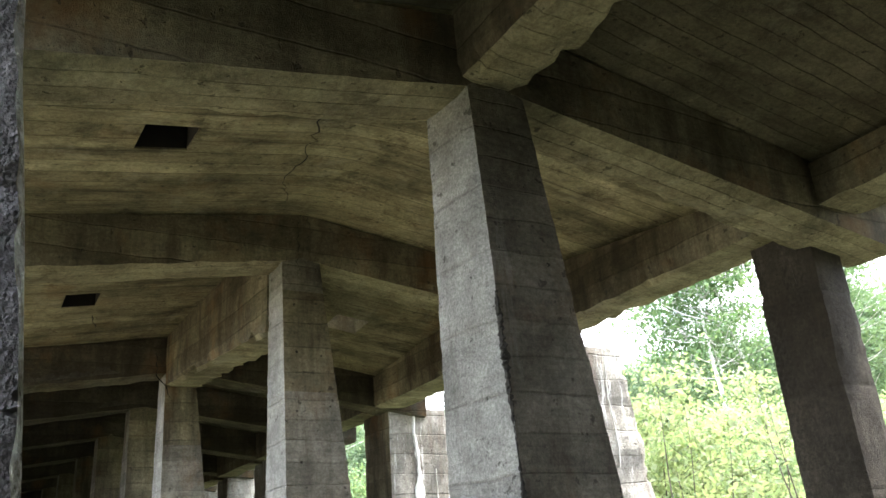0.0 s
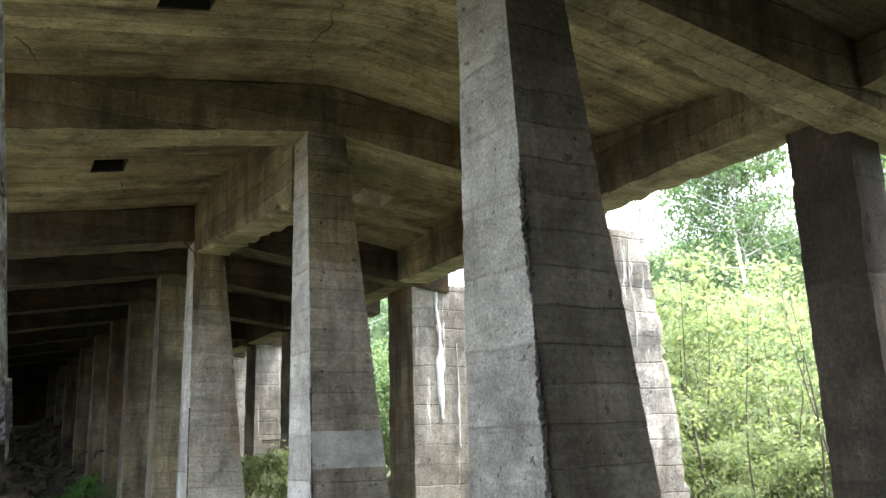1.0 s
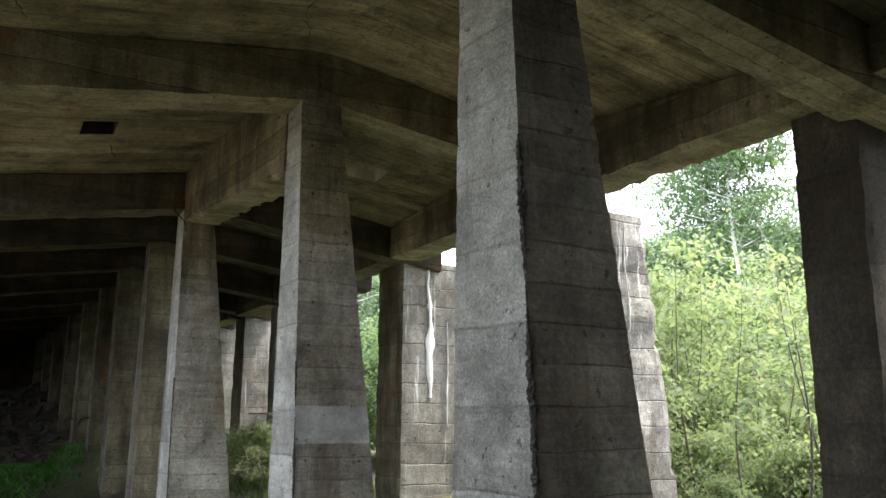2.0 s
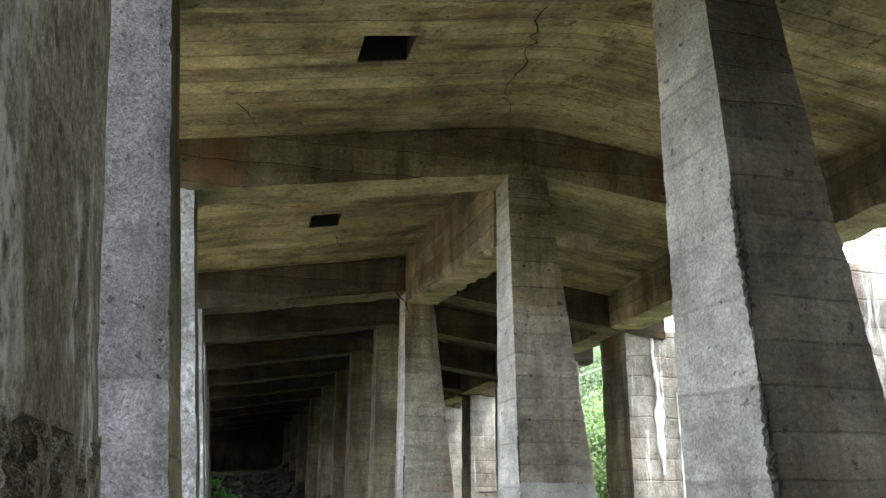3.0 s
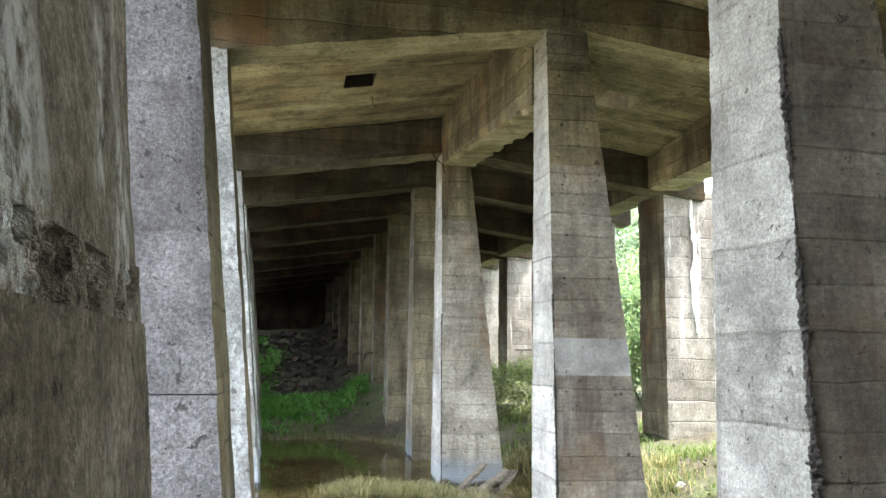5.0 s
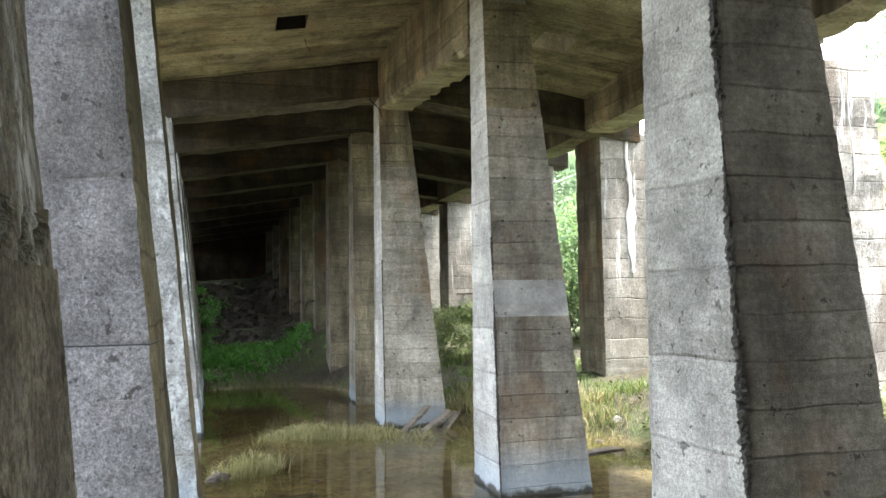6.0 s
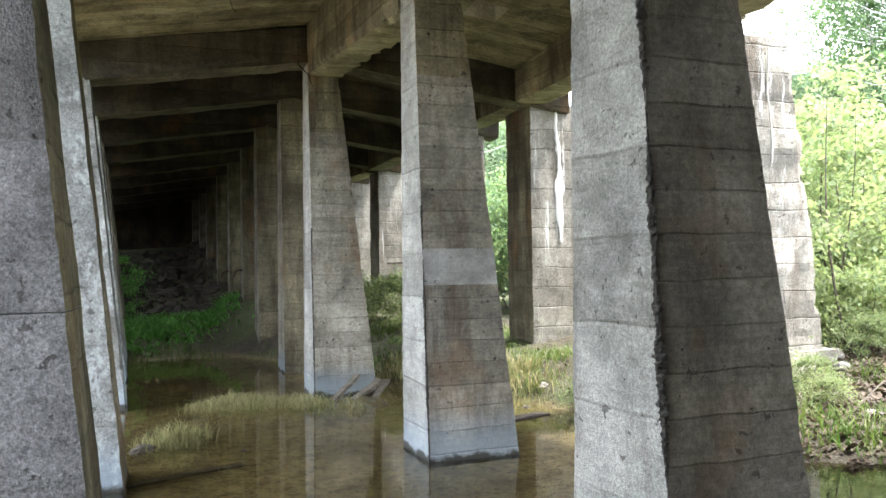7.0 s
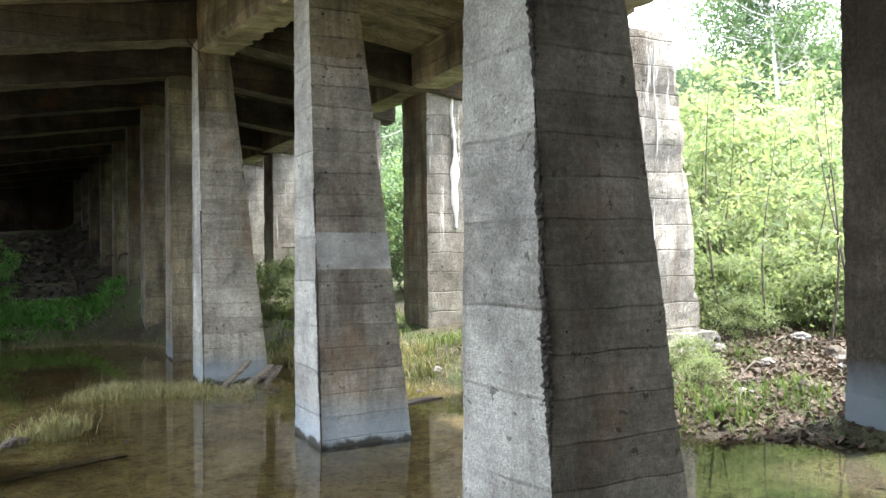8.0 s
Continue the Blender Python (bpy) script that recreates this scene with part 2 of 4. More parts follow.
def ground_material():
    k = Nodes("mud_sand_and_moss")
    p = k.place()
    f, g, h = k.noise(p, 0.8, 6), k.noise(p, 6, 6), k.noise(p, 60, 3)
    z = k.math("ADD", k.axis(p, 2), k.math("SUBTRACT", k.math("MULTIPLY", k.math("SUBTRACT", g, 0.5), 0.16), 0.10))
    mud = k.mix(k.ramp(g, (0.35, 0.0), (0.65, 1.0)), (0.15, 0.118, 0.056), (0.29, 0.235, 0.125))
    mud = k.mix(k.ramp(f, (0.45, 0.0), (0.62, 0.6)), mud, (0.07, 0.06, 0.03))
    earth = k.mix(k.ramp(g, (0.35, 0.0), (0.65, 1.0)), (0.038, 0.031, 0.022), (0.085, 0.072, 0.05))
    earth = k.mix(k.ramp(f, (0.42, 0.0), (0.58, 0.8)), earth, (0.085, 0.12, 0.035))
    base = k.mix(k.ramp(z, (0.0, 0.0), (0.07, 1.0)), mud, earth)
    base = k.mix(k.ramp(k.noise(p, 22, 4), (0.5, 0.0), (0.66, 0.7)), base, (0.03, 0.024, 0.016))
    base = k.mix(0.6, base, k.ramp(h, (0.3, 0.5), (0.7, 1.4)), "MULTIPLY")
    k.link(base, k.bsdf.inputs["Base Color"])
    k.bsdf.inputs["Roughness"].default_value = 0.9
    k.bump(k.math("ADD", g, k.math("MULTIPLY", h, 0.4)), 1.0, 0.05)
    return k.m


GROUND = ground_material()


def water_material():
    k = Nodes("still_shallow_water")
    p = k.place()
    k.bsdf.inputs["Base Color"].default_value = (0.72, 0.68, 0.48, 1)
    k.bsdf.inputs["Transmission Weight"].default_value = 1.0
    k.bsdf.inputs["IOR"].default_value = 1.33
    k.bsdf.inputs["Roughness"].default_value = 0.03
    k.bump(k.noise(p, 5, 3), 0.06, 0.01)
    return k.m


WATER = water_material()


# ---- building helpers ----
def mesh_of(name, verts, faces, material, smooth=False):
    me = bpy.data.meshes.new(name)
    me.from_pydata([tuple(v) for v in verts], [], faces)
    me.materials.append(material)
    if smooth:
        me.polygons.foreach_set("use_smooth", [True] * len(me.polygons))
    me.update()
    return me


def part(name, me, parent, label=""):
    ob = new(name, me)
    ob.parent = parent
    if label:
        ob["label"] = label
    return ob


def thing(name, label, category, group="", kind="", at=(0, 0, 0)):
    ob = new(name)
    ob.location = at
    return tagged(ob, label, category, group, kind)


def rough_prism(name, corners, z0, z1, material, step=0.06, chip=0.025, wave=0.006, seed=0.0, lifts=(), side=None):
    """A cast body between two levels. corners(s) gives its four corners (counterclockwise) at the height share s.
    Edges are chipped, faces uneven, and pour joints pressed in at the heights in lifts."""
    levels = set(np.linspace(z0, z1, max(2, int((z1 - z0) / step) + 1)).round(4).tolist())
    for z in lifts:
        if z0 < z < z1 and len(lifts) != 2:
            levels = {l for l in levels if abs(l - z) > 0.02} | {z - 0.012, z, z + 0.012}
    levels = sorted(levels)
    base = [Vector(c) for c in corners(0.5)]
    counts = [max(2, int((base[(i + 1) % 4] - base[i]).length / step)) for i in range(4)]
    verts, faces = [], []
    for z in levels:
        s = (z - z0) / (z1 - z0)
        cs = [Vector(c) for c in corners(s)]
        mid = sum(cs, Vector((0, 0))) / 4
        pressed = 0.0018 if any(abs(z - l) < 0.004 for l in lifts) else 0.0
        slip = 0.0025 * math.sin(7.1 * sum(l < z for l in lifts) + seed)
        for i in range(4):
            a, b = cs[i], cs[(i + 1) % 4]
            out = Vector(((b - a).y, -(b - a).x)).normalized()
            inward = (mid - a).normalized()
            n = counts[i]
            for j in range(n):
                u = j / n
                p = a.lerp(b, u)
                q = Vector((p.x * 3 + seed, p.y * 3, z * 3))
                off = wave * noise.noise(q) + 0.5 * wave * noise.noise(q * 4) + slip - pressed
                if wave > 0.03:
                    off = -1.3 * wave * max(0.0, noise.noise(q * 7) + 0.8 * noise.noise(q * 17) + 0.12) - 0.001
                p = p + out * off
                if j == 0:
                    c = 0.05 + 0.5 * noise.noise(Vector((seed + i * 9.7, 0, z * 3))) + 0.9 * noise.noise(Vector((seed + i * 5.1, 3, z * 23)))
                    p = p + inward * (0.006 + chip * max(0.0, c))
                verts.append((p.x, p.y, z))
    ring = sum(counts)
    for k in range(len(levels) - 1):
        for i in range(ring):
            j = (i + 1) % ring
            faces.append((k * ring + i, k * ring + j, (k + 1) * ring + j, (k + 1) * ring + i))
    faces.append(tuple(range(ring - 1, -1, -1)))
    faces.append(tuple(range((len(levels) - 1) * ring, len(levels) * ring)))
    me = mesh_of(name, verts, faces, material)
    if side:
        which, other = side
        me.materials.append(other)
        lo, hi = sum(counts[:which]), sum(counts[:which + 1])
        me.polygons.foreach_set("material_index", [1 if lo <= n % ring < hi and n < ring * (len(levels) - 1) else 0 for n in range(len(me.polygons))])
    return me


def courses(pier, corners, z0, z1, joints, material, step, chip, wave, seed, side=None, pale=None, sooty=None):
    """A pier cast in courses: one part for each pour, meeting at pressed joints."""
    cuts = [z0] + [z for z in joints if z0 < z < z1] + [z1]
    for n, (a, b) in enumerate(zip(cuts, cuts[1:])):
        sub = lambda s, a=a, b=b: corners((a + s * (b - a) - z0) / (z1 - z0))
        part("concrete_course", rough_prism("concrete_course", sub, a, b, PATCH if n == pale else BEAM if n == sooty else material, step, chip, wave, seed, (a, b), side), pier, "smooth pale grey course" if n == pale else "")
    return pier


def rough_bar(name, a, b, width, low, high, material, step=0.07, wave=0.008, chip=0.02, seed=0.0, soffit=None):
    """A beam from a to b (x, y, height of its underside at both ends is low[0], low[1]; top high[0], high[1])."""
    a, b = Vector(a), Vector(b)
    way = (b - a).normalized()
    side = Vector((way.y, -way.x)) * width / 2
    n = max(2, int((b - a).length / step))
    w, h = max(2, int(width / step)), max(2, int((high[0] - low[0]) / step))
    verts, faces = [], []
    for i in range(n + 1):
        s = i / n
        c = a.lerp(b, s)
        l, t = low[0] + (low[1] - low[0]) * s, high[0] + (high[1] - high[0]) * s
        ring = [(-1 + 2 * j / w, 0.0) for j in range(w)] + [(1.0, j / h) for j in range(h)]
        ring += [(1 - 2 * j / w, 1.0) for j in range(w)] + [(-1.0, 1 - j / h) for j in range(h)]
        for u, v in ring:
            p = Vector((c.x + side.x * u, c.y + side.y * u, l + (t - l) * v))
            q = p * 3 + Vector((seed, 0, 0))
            d = wave * noise.noise(q) + 0.5 * wave * noise.noise(q * 4)
            corner = abs(abs(u) - 1) < 1e-6 and (v < 1e-6)
            if corner:
                d -= 0.006 + chip * max(0.0, 0.2 + noise.noise(q * 2) + 0.7 * noise.noise(q * 6))
            p += Vector((side.x * u / (width / 2) * d, side.y * u / (width / 2) * d, (-d if v < 0.01 else 0)))
            verts.append(tuple(p))
    r = 2 * (w + h)
    for i in range(n):
        for j in range(r):
            k = (j + 1) % r
            faces.append((i * r + j, (i + 1) * r + j, (i + 1) * r + k, i * r + k))
    faces.append(tuple(range(r)))
    faces.append(tuple(range((n + 1) * r - 1, n * r - 1, -1)))
    me = mesh_of(name, verts, faces, material)
    if soffit:
        me.materials.append(soffit)
        me.polygons.foreach_set("material_index", [1 if q < n * r and q % r < w else 0 for q in range(len(me.polygons))])
    return me


# ---- plan: stations along the gallery ----
# y of a station's beam front, x of the centre pier's aisle face, x of the left pier's aisle face at 3.4 m, x of the outer pier's inner face,
# height of the beams at the centre, their fall to the left
STATIONS = [
    (-4.9, 1.50, -0.20, 4.15, 3.62, 0.19),
    (-1.7, 1.50, -0.30, 4.18, 3.62, 0.19),
    (1.55, 1.51, -0.51, 4.20, 3.635, 0.19),
    (4.66, 1.71, -0.585, 4.20, 3.92, 0.163),
    (7.85, 1.52, -0.67, 4.24, 3.74, 0.163),
    (9.95, 1.53, -0.72, 4.22, 3.76, 0.163),
    (12.35, 1.50, -0.78, 4.20, 3.78, 0.163),
    (14.70, 1.51, -0.83, 4.20, 3.80, 0.163),
    (17.05, 1.47, -0.90, 4.10, 3.80, 0.163),
    (19.40, 1.40, -0.98, 4.00, 3.80, 0.163),
    (21.75, 1.30, -1.08, 3.90, 3.80, 0.163),
    (24.10, 1.24, -1.20, 3.75, 3.80, 0.163),
    (26.50, 1.15, -1.30, 3.60, 3.80, 0.163),
    (28.90, 1.05, -1.40, 3.50, 3.80, 0.163),
]
THICK = 0.36
RIGHT_SLOPE, DEPTH = 0.145, 0.40
WATER_LEVEL = 0.10


def beam_low(i, x):
    y, xc, xl, xr, z, fall = STATIONS[i]
    return z + (x - xc) * fall if x < xc else z - max(0.0, x - xc - 0.36) * RIGHT_SLOPE


# ---- ground and water ----
def step01(v, a, b):
    v = min(1.0, max(0.0, (v - a) / (b - a)))
    return v * v * (3 - 2 * v)


def shore(y):
    return float(np.interp(y, (-6, 2.2, 4.0, 5.6, 6.5, 8.2, 10, 13), (2.5, 2.5, 3.25, 3.6, 3.35, 2.3, 2.2, 1.0)))


def ground_height(x, y):
    q = Vector((x, y, 0.0))
    bump = 0.03 * noise.noise(q * 0.9) + 0.02 * noise.noise(q * 2.7)
    pool = -0.13 + bump + 0.05 * noise.noise(q * 0.5)
    xs = shore(y)
    bank = 0.36 * step01(x, xs - 0.35, xs + 1.0) + 0.12 * step01(x, xs + 1, xs + 3) + 0.05 * max(0.0, x - 7) + 0.13 * max(0.0, x - 14)
    bank = min(bank, 9.0)
    z = pool + bank + (0.13 + bump if bank > 0.1 else bank)
    near = 0.20 * (1 - step01(y, 1.0, 2.6)) * (1 - step01(x, 2.2, 3.0))
    inner = step01(y, 11.0, 15.0) * 0.55 + step01(y, 17.0, 27.0) * 1.7
    z += near + inner * (1 - step01(x, 1.6, 3.6))
    z += 0.12 * math.exp(-((x - 0.75) / 0.6) ** 2 - ((y - 7.4) / 0.4) ** 2) + 0.15 * math.exp(-((x - 0.08) / 0.32) ** 2 - ((y - 5.85) / 0.28) ** 2)
    z += 0.10 * math.exp(-((x - 1.5) / 0.6) ** 2 - ((y - 7.0) / 0.35) ** 2)
    # a shallow hollow on the bank that holds a puddle
    z -= 0.2 * math.exp(-((x - 3.4) / 0.8) ** 4 - ((y - 1.2) / 1.35) ** 4)
    return z + WATER_LEVEL


def spaced(lo, hi, fine, far, grow=1.25):
    inner = np.arange(lo, hi + 1e-6, fine).tolist()
    step, v, right = fine, hi, []
    while v < far:
        step *= grow
        v += step
        right.append(v)
    step, v, left = fine, lo, []
    while v > -far:
        step *= grow
        v -= step
        left.append(v)
    return left[::-1] + inner + right


gx, gy = spaced(-3.0, 9.0, 0.12, 900), spaced(-2.5, 19.0, 0.12, 900)
gv = [(x, y, ground_height(x, y)) for y in gy for x in gx]
gf = [(j * len(gx) + i, j * len(gx) + i + 1, (j + 1) * len(gx) + i + 1, (j + 1) * len(gx) + i) for j in range(len(gy) - 1) for i in range(len(gx) - 1)]
tagged(new("ground", mesh_of("ground", gv, gf, GROUND, True)), "muddy and mossy ground with sandy banks", "ground", kind="structure")


def sheet(name, x0, x1, y0, y1, z, material):
    xs, ys = np.linspace(x0, x1, 12), np.linspace(y0, y1, 12)
    v = [(x, y, z) for y in ys for x in xs]
    f = [(j * 12 + i, j * 12 + i + 1, j * 12 + 13 + i, j * 12 + 12 + i) for j in range(11) for i in range(11)]
    return new(name, mesh_of(name, v, f, material))


water = tagged(sheet("water", -3.0, 4.2, 1.6, 14.0, WATER_LEVEL, WATER), "still shallow brownish water flooding the floor", "water", kind="structure")
puddle = tagged(sheet("puddle", 2.45, 4.7, -0.9, 2.6, WATER_LEVEL + 0.255, WATER), "small puddle on the bank mirroring the sky", "puddle", kind="structure")
water.visible_shadow = puddle.visible_shadow = False


# ---- piers ----
def spalled_edge(at, z0, z1, radius, seed):
    """A ragged line of exposed gravel along a pier's corner, near-black to paint the shadow in its chips."""
    n, sides, verts, faces = int((z1 - z0) / 0.008), 9, [], []
    for i in range(n + 1):
        z = z0 + (z1 - z0) * i / n
        x, y = at(z)
        swell = max(0.15, 0.9 + 0.9 * noise.noise(Vector((seed, 1, z * 2.3))) + 0.5 * noise.noise(Vector((seed, 2, z * 11))))
        for j in range(sides):
            a = 2 * math.pi * j / sides
            r = radius * swell * (0.85 + 1.1 * noise.noise(Vector((math.cos(a) * 3 + seed, math.sin(a) * 3, z * 75))))
            verts.append((x + 0.006 + r * math.cos(a), y + 0.006 + r * math.sin(a), z))
    for i in range(n):
        for j in range(sides):
            k = (j + 1) % sides
            faces.append((i * sides + j, i * sides + k, (i + 1) * sides + k, (i + 1) * sides + j))
    return mesh_of("spalled_edge", verts, faces, GRAVEL)


def centre_pier(i):
    y, xc, xl, xr, z, fall = STATIONS[i]
    fine = 0.045 if i in (2, 3) else (0.07 if i == 4 else 0.14)
    top = z + 0.05

    def corners(s):
        d = top - (-0.3 + s * (top + 0.3))
        w0, w1 = {2: (0.315, 0.66), 3: (0.325, 0.71), 4: (0.32, 0.70)}.get(i, (0.38, 0.66))
        w = w0 + (w1 - w0) * d / top
        a, b = y + 0.01 - 0.062 * d, y + THICK - 0.03 + 0.02 * d
        return (xc, a), (xc + w, a), (xc + w, b), (xc - (0.04 if i == 2 else 0.0), b)

    label = "tall battered concrete pier standing in shallow water" if i < 6 else "tall concrete pier in the dim far gallery"
    if i < 11:
        joints = {2: [0.50, 0.80, 1.17, 1.53, 1.96, 2.42, 2.82, 3.2], 3: [0.62, 0.97, 1.33, 1.59, 2.23, 2.85, 3.66], 4: [0.40, 0.85, 1.3, 1.85, 2.4, 2.95]}.get(i, [0.3, 0.9, 1.5, 2.1, 2.7, 3.3])
        pier = thing("concrete_pier", label, "pier", "centre row of piers")
        if i < 5:
            part("spalled_edge", spalled_edge(lambda z: corners((z + 0.3) / (top + 0.3))[0], 0.02, 2.6 if i == 2 else 1.9, 0.013 if i == 2 else 0.009, i), pier, "crumbled dark edge of exposed gravel")
        # front and paler aisle face; from 5 on both darker to paint the gloom
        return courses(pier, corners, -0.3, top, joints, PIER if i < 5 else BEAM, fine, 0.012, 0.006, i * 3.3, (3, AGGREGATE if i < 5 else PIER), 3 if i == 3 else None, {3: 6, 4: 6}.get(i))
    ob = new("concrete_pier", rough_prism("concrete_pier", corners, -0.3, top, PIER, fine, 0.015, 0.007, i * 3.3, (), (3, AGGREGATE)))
    return tagged(ob, label, "pier", "centre row of piers")


def left_pier(i):
    y, xc, xl, xr, z, fall = STATIONS[i]
    top = beam_low(i, xl) + 0.05
    fine = 0.05 if i == 2 else (0.07 if i == 3 else 0.14)

    def corners(s):
        z = -0.3 + s * (top + 0.3)
        x = xl + 0.1 * (3.4 - z)
        a, b = y - 0.05 * (top - z), y + THICK + 0.02 * (top - z)
        return (xl - 0.6, a), (x, a), (x, b), (xl - 0.6, b)

    if i == 2:
        pier = thing("concrete_pier", "grey concrete pier of coarse aggregate on a base block", "pier", "aisle side piers")
        lower = lambda s: corners(s * (1.35 + 0.3) / (top + 0.3))
        upper = lambda s: corners((1.65 + s * (top - 1.35)) / (top + 0.3))
        # BEAM on the aisle face: its shade put into the colour
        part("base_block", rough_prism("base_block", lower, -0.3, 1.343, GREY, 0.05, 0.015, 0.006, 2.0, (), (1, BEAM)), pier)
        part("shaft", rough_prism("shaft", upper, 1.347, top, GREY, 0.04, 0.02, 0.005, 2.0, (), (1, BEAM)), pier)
        return pier
    label = "pale concrete pier with board marks and a battered face"
    if i < 10:
        # pier 3 has its aisle face in BEAM, shade put into that colour too
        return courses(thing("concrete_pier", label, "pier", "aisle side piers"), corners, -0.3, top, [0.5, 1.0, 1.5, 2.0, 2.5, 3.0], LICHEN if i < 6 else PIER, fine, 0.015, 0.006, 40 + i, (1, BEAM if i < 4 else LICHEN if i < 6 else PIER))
    ob = new("concrete_pier", rough_prism("concrete_pier", corners, -0.3, top, PIER, fine, 0.015, 0.006, 40 + i))
    return tagged(ob, label, "pier", "aisle side piers")


def outer_pier(i):
    y, xc, xl, xr, z, fall = STATIONS[i]
    top = 3.44
    wide = {3: 1.04, 2: 0.30, 4: 0.82, 5: 0.3}.get(i, 0.7)
    base = {3: 1.42, 2: 0.34, 4: 1.15, 5: 0.34}.get(i, 0.95)

    def corners(s):
        w = wide + (base - wide) * (1 - s)
        near, far = (y + 0.26, y + 0.71) if i == 2 else (y + 0.08, y + 0.8)
        return (xr, near), (xr + w, near), (xr + w, far), (xr, far)

    fine = 0.06 if i in (2, 3, 4) else 0.14
    label = "concrete pier coloured shade-dark, with white streaks" if i == 2 else "pale weathered outer concrete pier with white lime runs"
    if i in (2, 3, 4):
        # inner faces of the pale piers use BEAM: their shade put into the colour
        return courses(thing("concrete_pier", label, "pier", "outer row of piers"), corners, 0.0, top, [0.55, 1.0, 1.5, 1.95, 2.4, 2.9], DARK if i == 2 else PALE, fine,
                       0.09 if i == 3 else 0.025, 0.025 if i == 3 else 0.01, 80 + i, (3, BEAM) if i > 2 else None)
    ob = new("concrete_pier", rough_prism("concrete_pier", corners, 0.0, top, PALE, fine, 0.03, 0.012, 80 + i))
    return tagged(ob, label, "pier", "outer row of piers")


CENTRE, OUTER = {}, {}
for i in range(1, len(STATIONS)):
    CENTRE[i] = centre_pier(i)
    if i > 1:
        left_pier(i)
    OUTER[i] = outer_pier(i)

# the near wall pier beside the path, with a thicker stepped base
near_pier = thing("wall_pier", "dark damp concrete wall pier with a broken ledge and white streaks", "pier", "aisle side piers")


def near_corners(z0, z1, extra):
    def corners(s):
        z = z0 + s * (z1 - z0)
        x = -0.288 - 0.09 * (z - 1.53) + extra
        return (-1.1, -0.56), (x + 0.017, -0.56), (x, 0.05), (-1.1, 0.05)
    return corners


part("base", rough_prism("base", near_corners(-0.2, 1.495, 0.010), -0.2, 1.495, NEAR_BASE, 0.02, 0.012, 0.005, 11.0, (), (0, GREY)), near_pier, "stained lower block")
part("crumbled_ledge", rough_prism("crumbled_ledge", near_corners(1.49, 1.56, 0.002), 1.49, 1.56, NEAR, 0.005, 0.01, 0.032, 23.0, (), (0, GREY)), near_pier, "crumbled band of honeycombed concrete")
part("shaft", rough_prism("shaft", near_corners(1.55, 4.2, 0.0), 1.55, 4.2, NEAR, 0.02, 0.012, 0.005, 17.0, (), (0, GREY)), near_pier)


# ---- beams, girders and roof ----
def spalled_band(beam, x0, x1, y, i, seed):
    """A ragged band of bare gravel along the lower edge of a beam's front."""
    n, rows, verts, faces = int((x1 - x0) / 0.012), 8, [], []
    for a in range(n + 1):
        x = x0 + (x1 - x0) * a / n
        tall = 0.10 * max(0.1, 0.6 + noise.noise(Vector((x * 5, seed, 0))) + 0.5 * noise.noise(Vector((x * 21, seed, 3)))) * math.sin(math.pi * (0.03 + 0.94 * a / n)) ** 0.5
        for b in range(rows + 1):
            q = Vector((x * 60, b * 0.9, seed))
            edge = b in (0, rows) or a in (0, n)
            verts.append((x, y + (0.012 if edge else 0.0) - 0.016 * abs(noise.noise(q)) * (not edge), beam_low(i, x) + 0.035 + tall * b / rows))
    for a in range(n):
        for b in range(rows):
            k = a * (rows + 1) + b
            faces.append((k, k + rows + 1, k + rows + 2, k + 1))
    part("spalled_band", mesh_of("spalled_band", verts, faces, RUBBLE), beam, "band of bare gravel where concrete fell away")


for i in range(1, len(STATIONS)):
    y, xc, xl, xr, z, fall = STATIONS[i]
    for a, b in ((xl - 0.6, xc + 0.18), (xc + 0.18, xr + 0.5)):
        me = rough_bar("cross_beam", (a, y + THICK / 2), (b, y + THICK / 2), THICK + 0.02 + 0.01 * (i % 2), (beam_low(i, a), beam_low(i, b)),
                       (beam_low(i, a) + DEPTH, beam_low(i, b) + DEPTH), BEAM if i < 4 else DIM_BEAM, 0.08 if i < 5 else 0.25, 0.008, 0.022, i * 1.7, SOFFIT if i < 4 else DIM_SOFFIT)
        beam = tagged(new("cross_beam", me), "sloping stained concrete cross beam under the roof slab", "beam", "cross beams")
        if i == 4 and a < 0:
            spalled_band(beam, 0.05, 1.05, y - 0.012, i, 5.0)
            spalled_band(beam, -0.45, -0.25, y - 0.012, i, 9.0)
        if i == 5 and a < 0:
            spalled_band(beam, 1.15, 1.5, y - 0.012, i, 15.0)


def girder(i, j, x, width, low, material=BEAM, label="thick spalled concrete girder along the centre piers"):
    (ya, _, _, _, za, _), (yb, _, _, _, zb, _) = STATIONS[i], STATIONS[j]
    me = rough_bar("girder", (x[0], ya + THICK), (x[1], yb), width, (low[0], low[1]), (za + DEPTH, zb + DEPTH), material, 0.07, 0.015, 0.05, 5.0 + i, SOFFIT)
    tagged(new("girder", me), label, "girder", "girders")


girder(1, 2, (1.64, 1.64), 0.36, (3.64, 3.64))
girder(3, 4, (1.895, 1.71), 0.38, (3.42, 3.58))
for i in range(1, len(STATIONS) - 1):
    (ya, _, _, xa, _, _), (yb, _, _, xb, _, _) = STATIONS[i], STATIONS[i + 1]
    la, lb = 3.42, 3.42
    me = rough_bar("edge_beam", (xa - 0.02, ya + THICK), (xb - 0.02, yb), 0.42, (la, lb), (beam_low(i, xa) + DEPTH, beam_low(i + 1, xb) + DEPTH), BEAM, 0.08 if i < 4 else 0.3, 0.010, 0.03, 60 + i, SOFFIT)
    tagged(new("edge_beam", me), "eroded concrete edge beam between the outer piers", "beam", "edge beams")


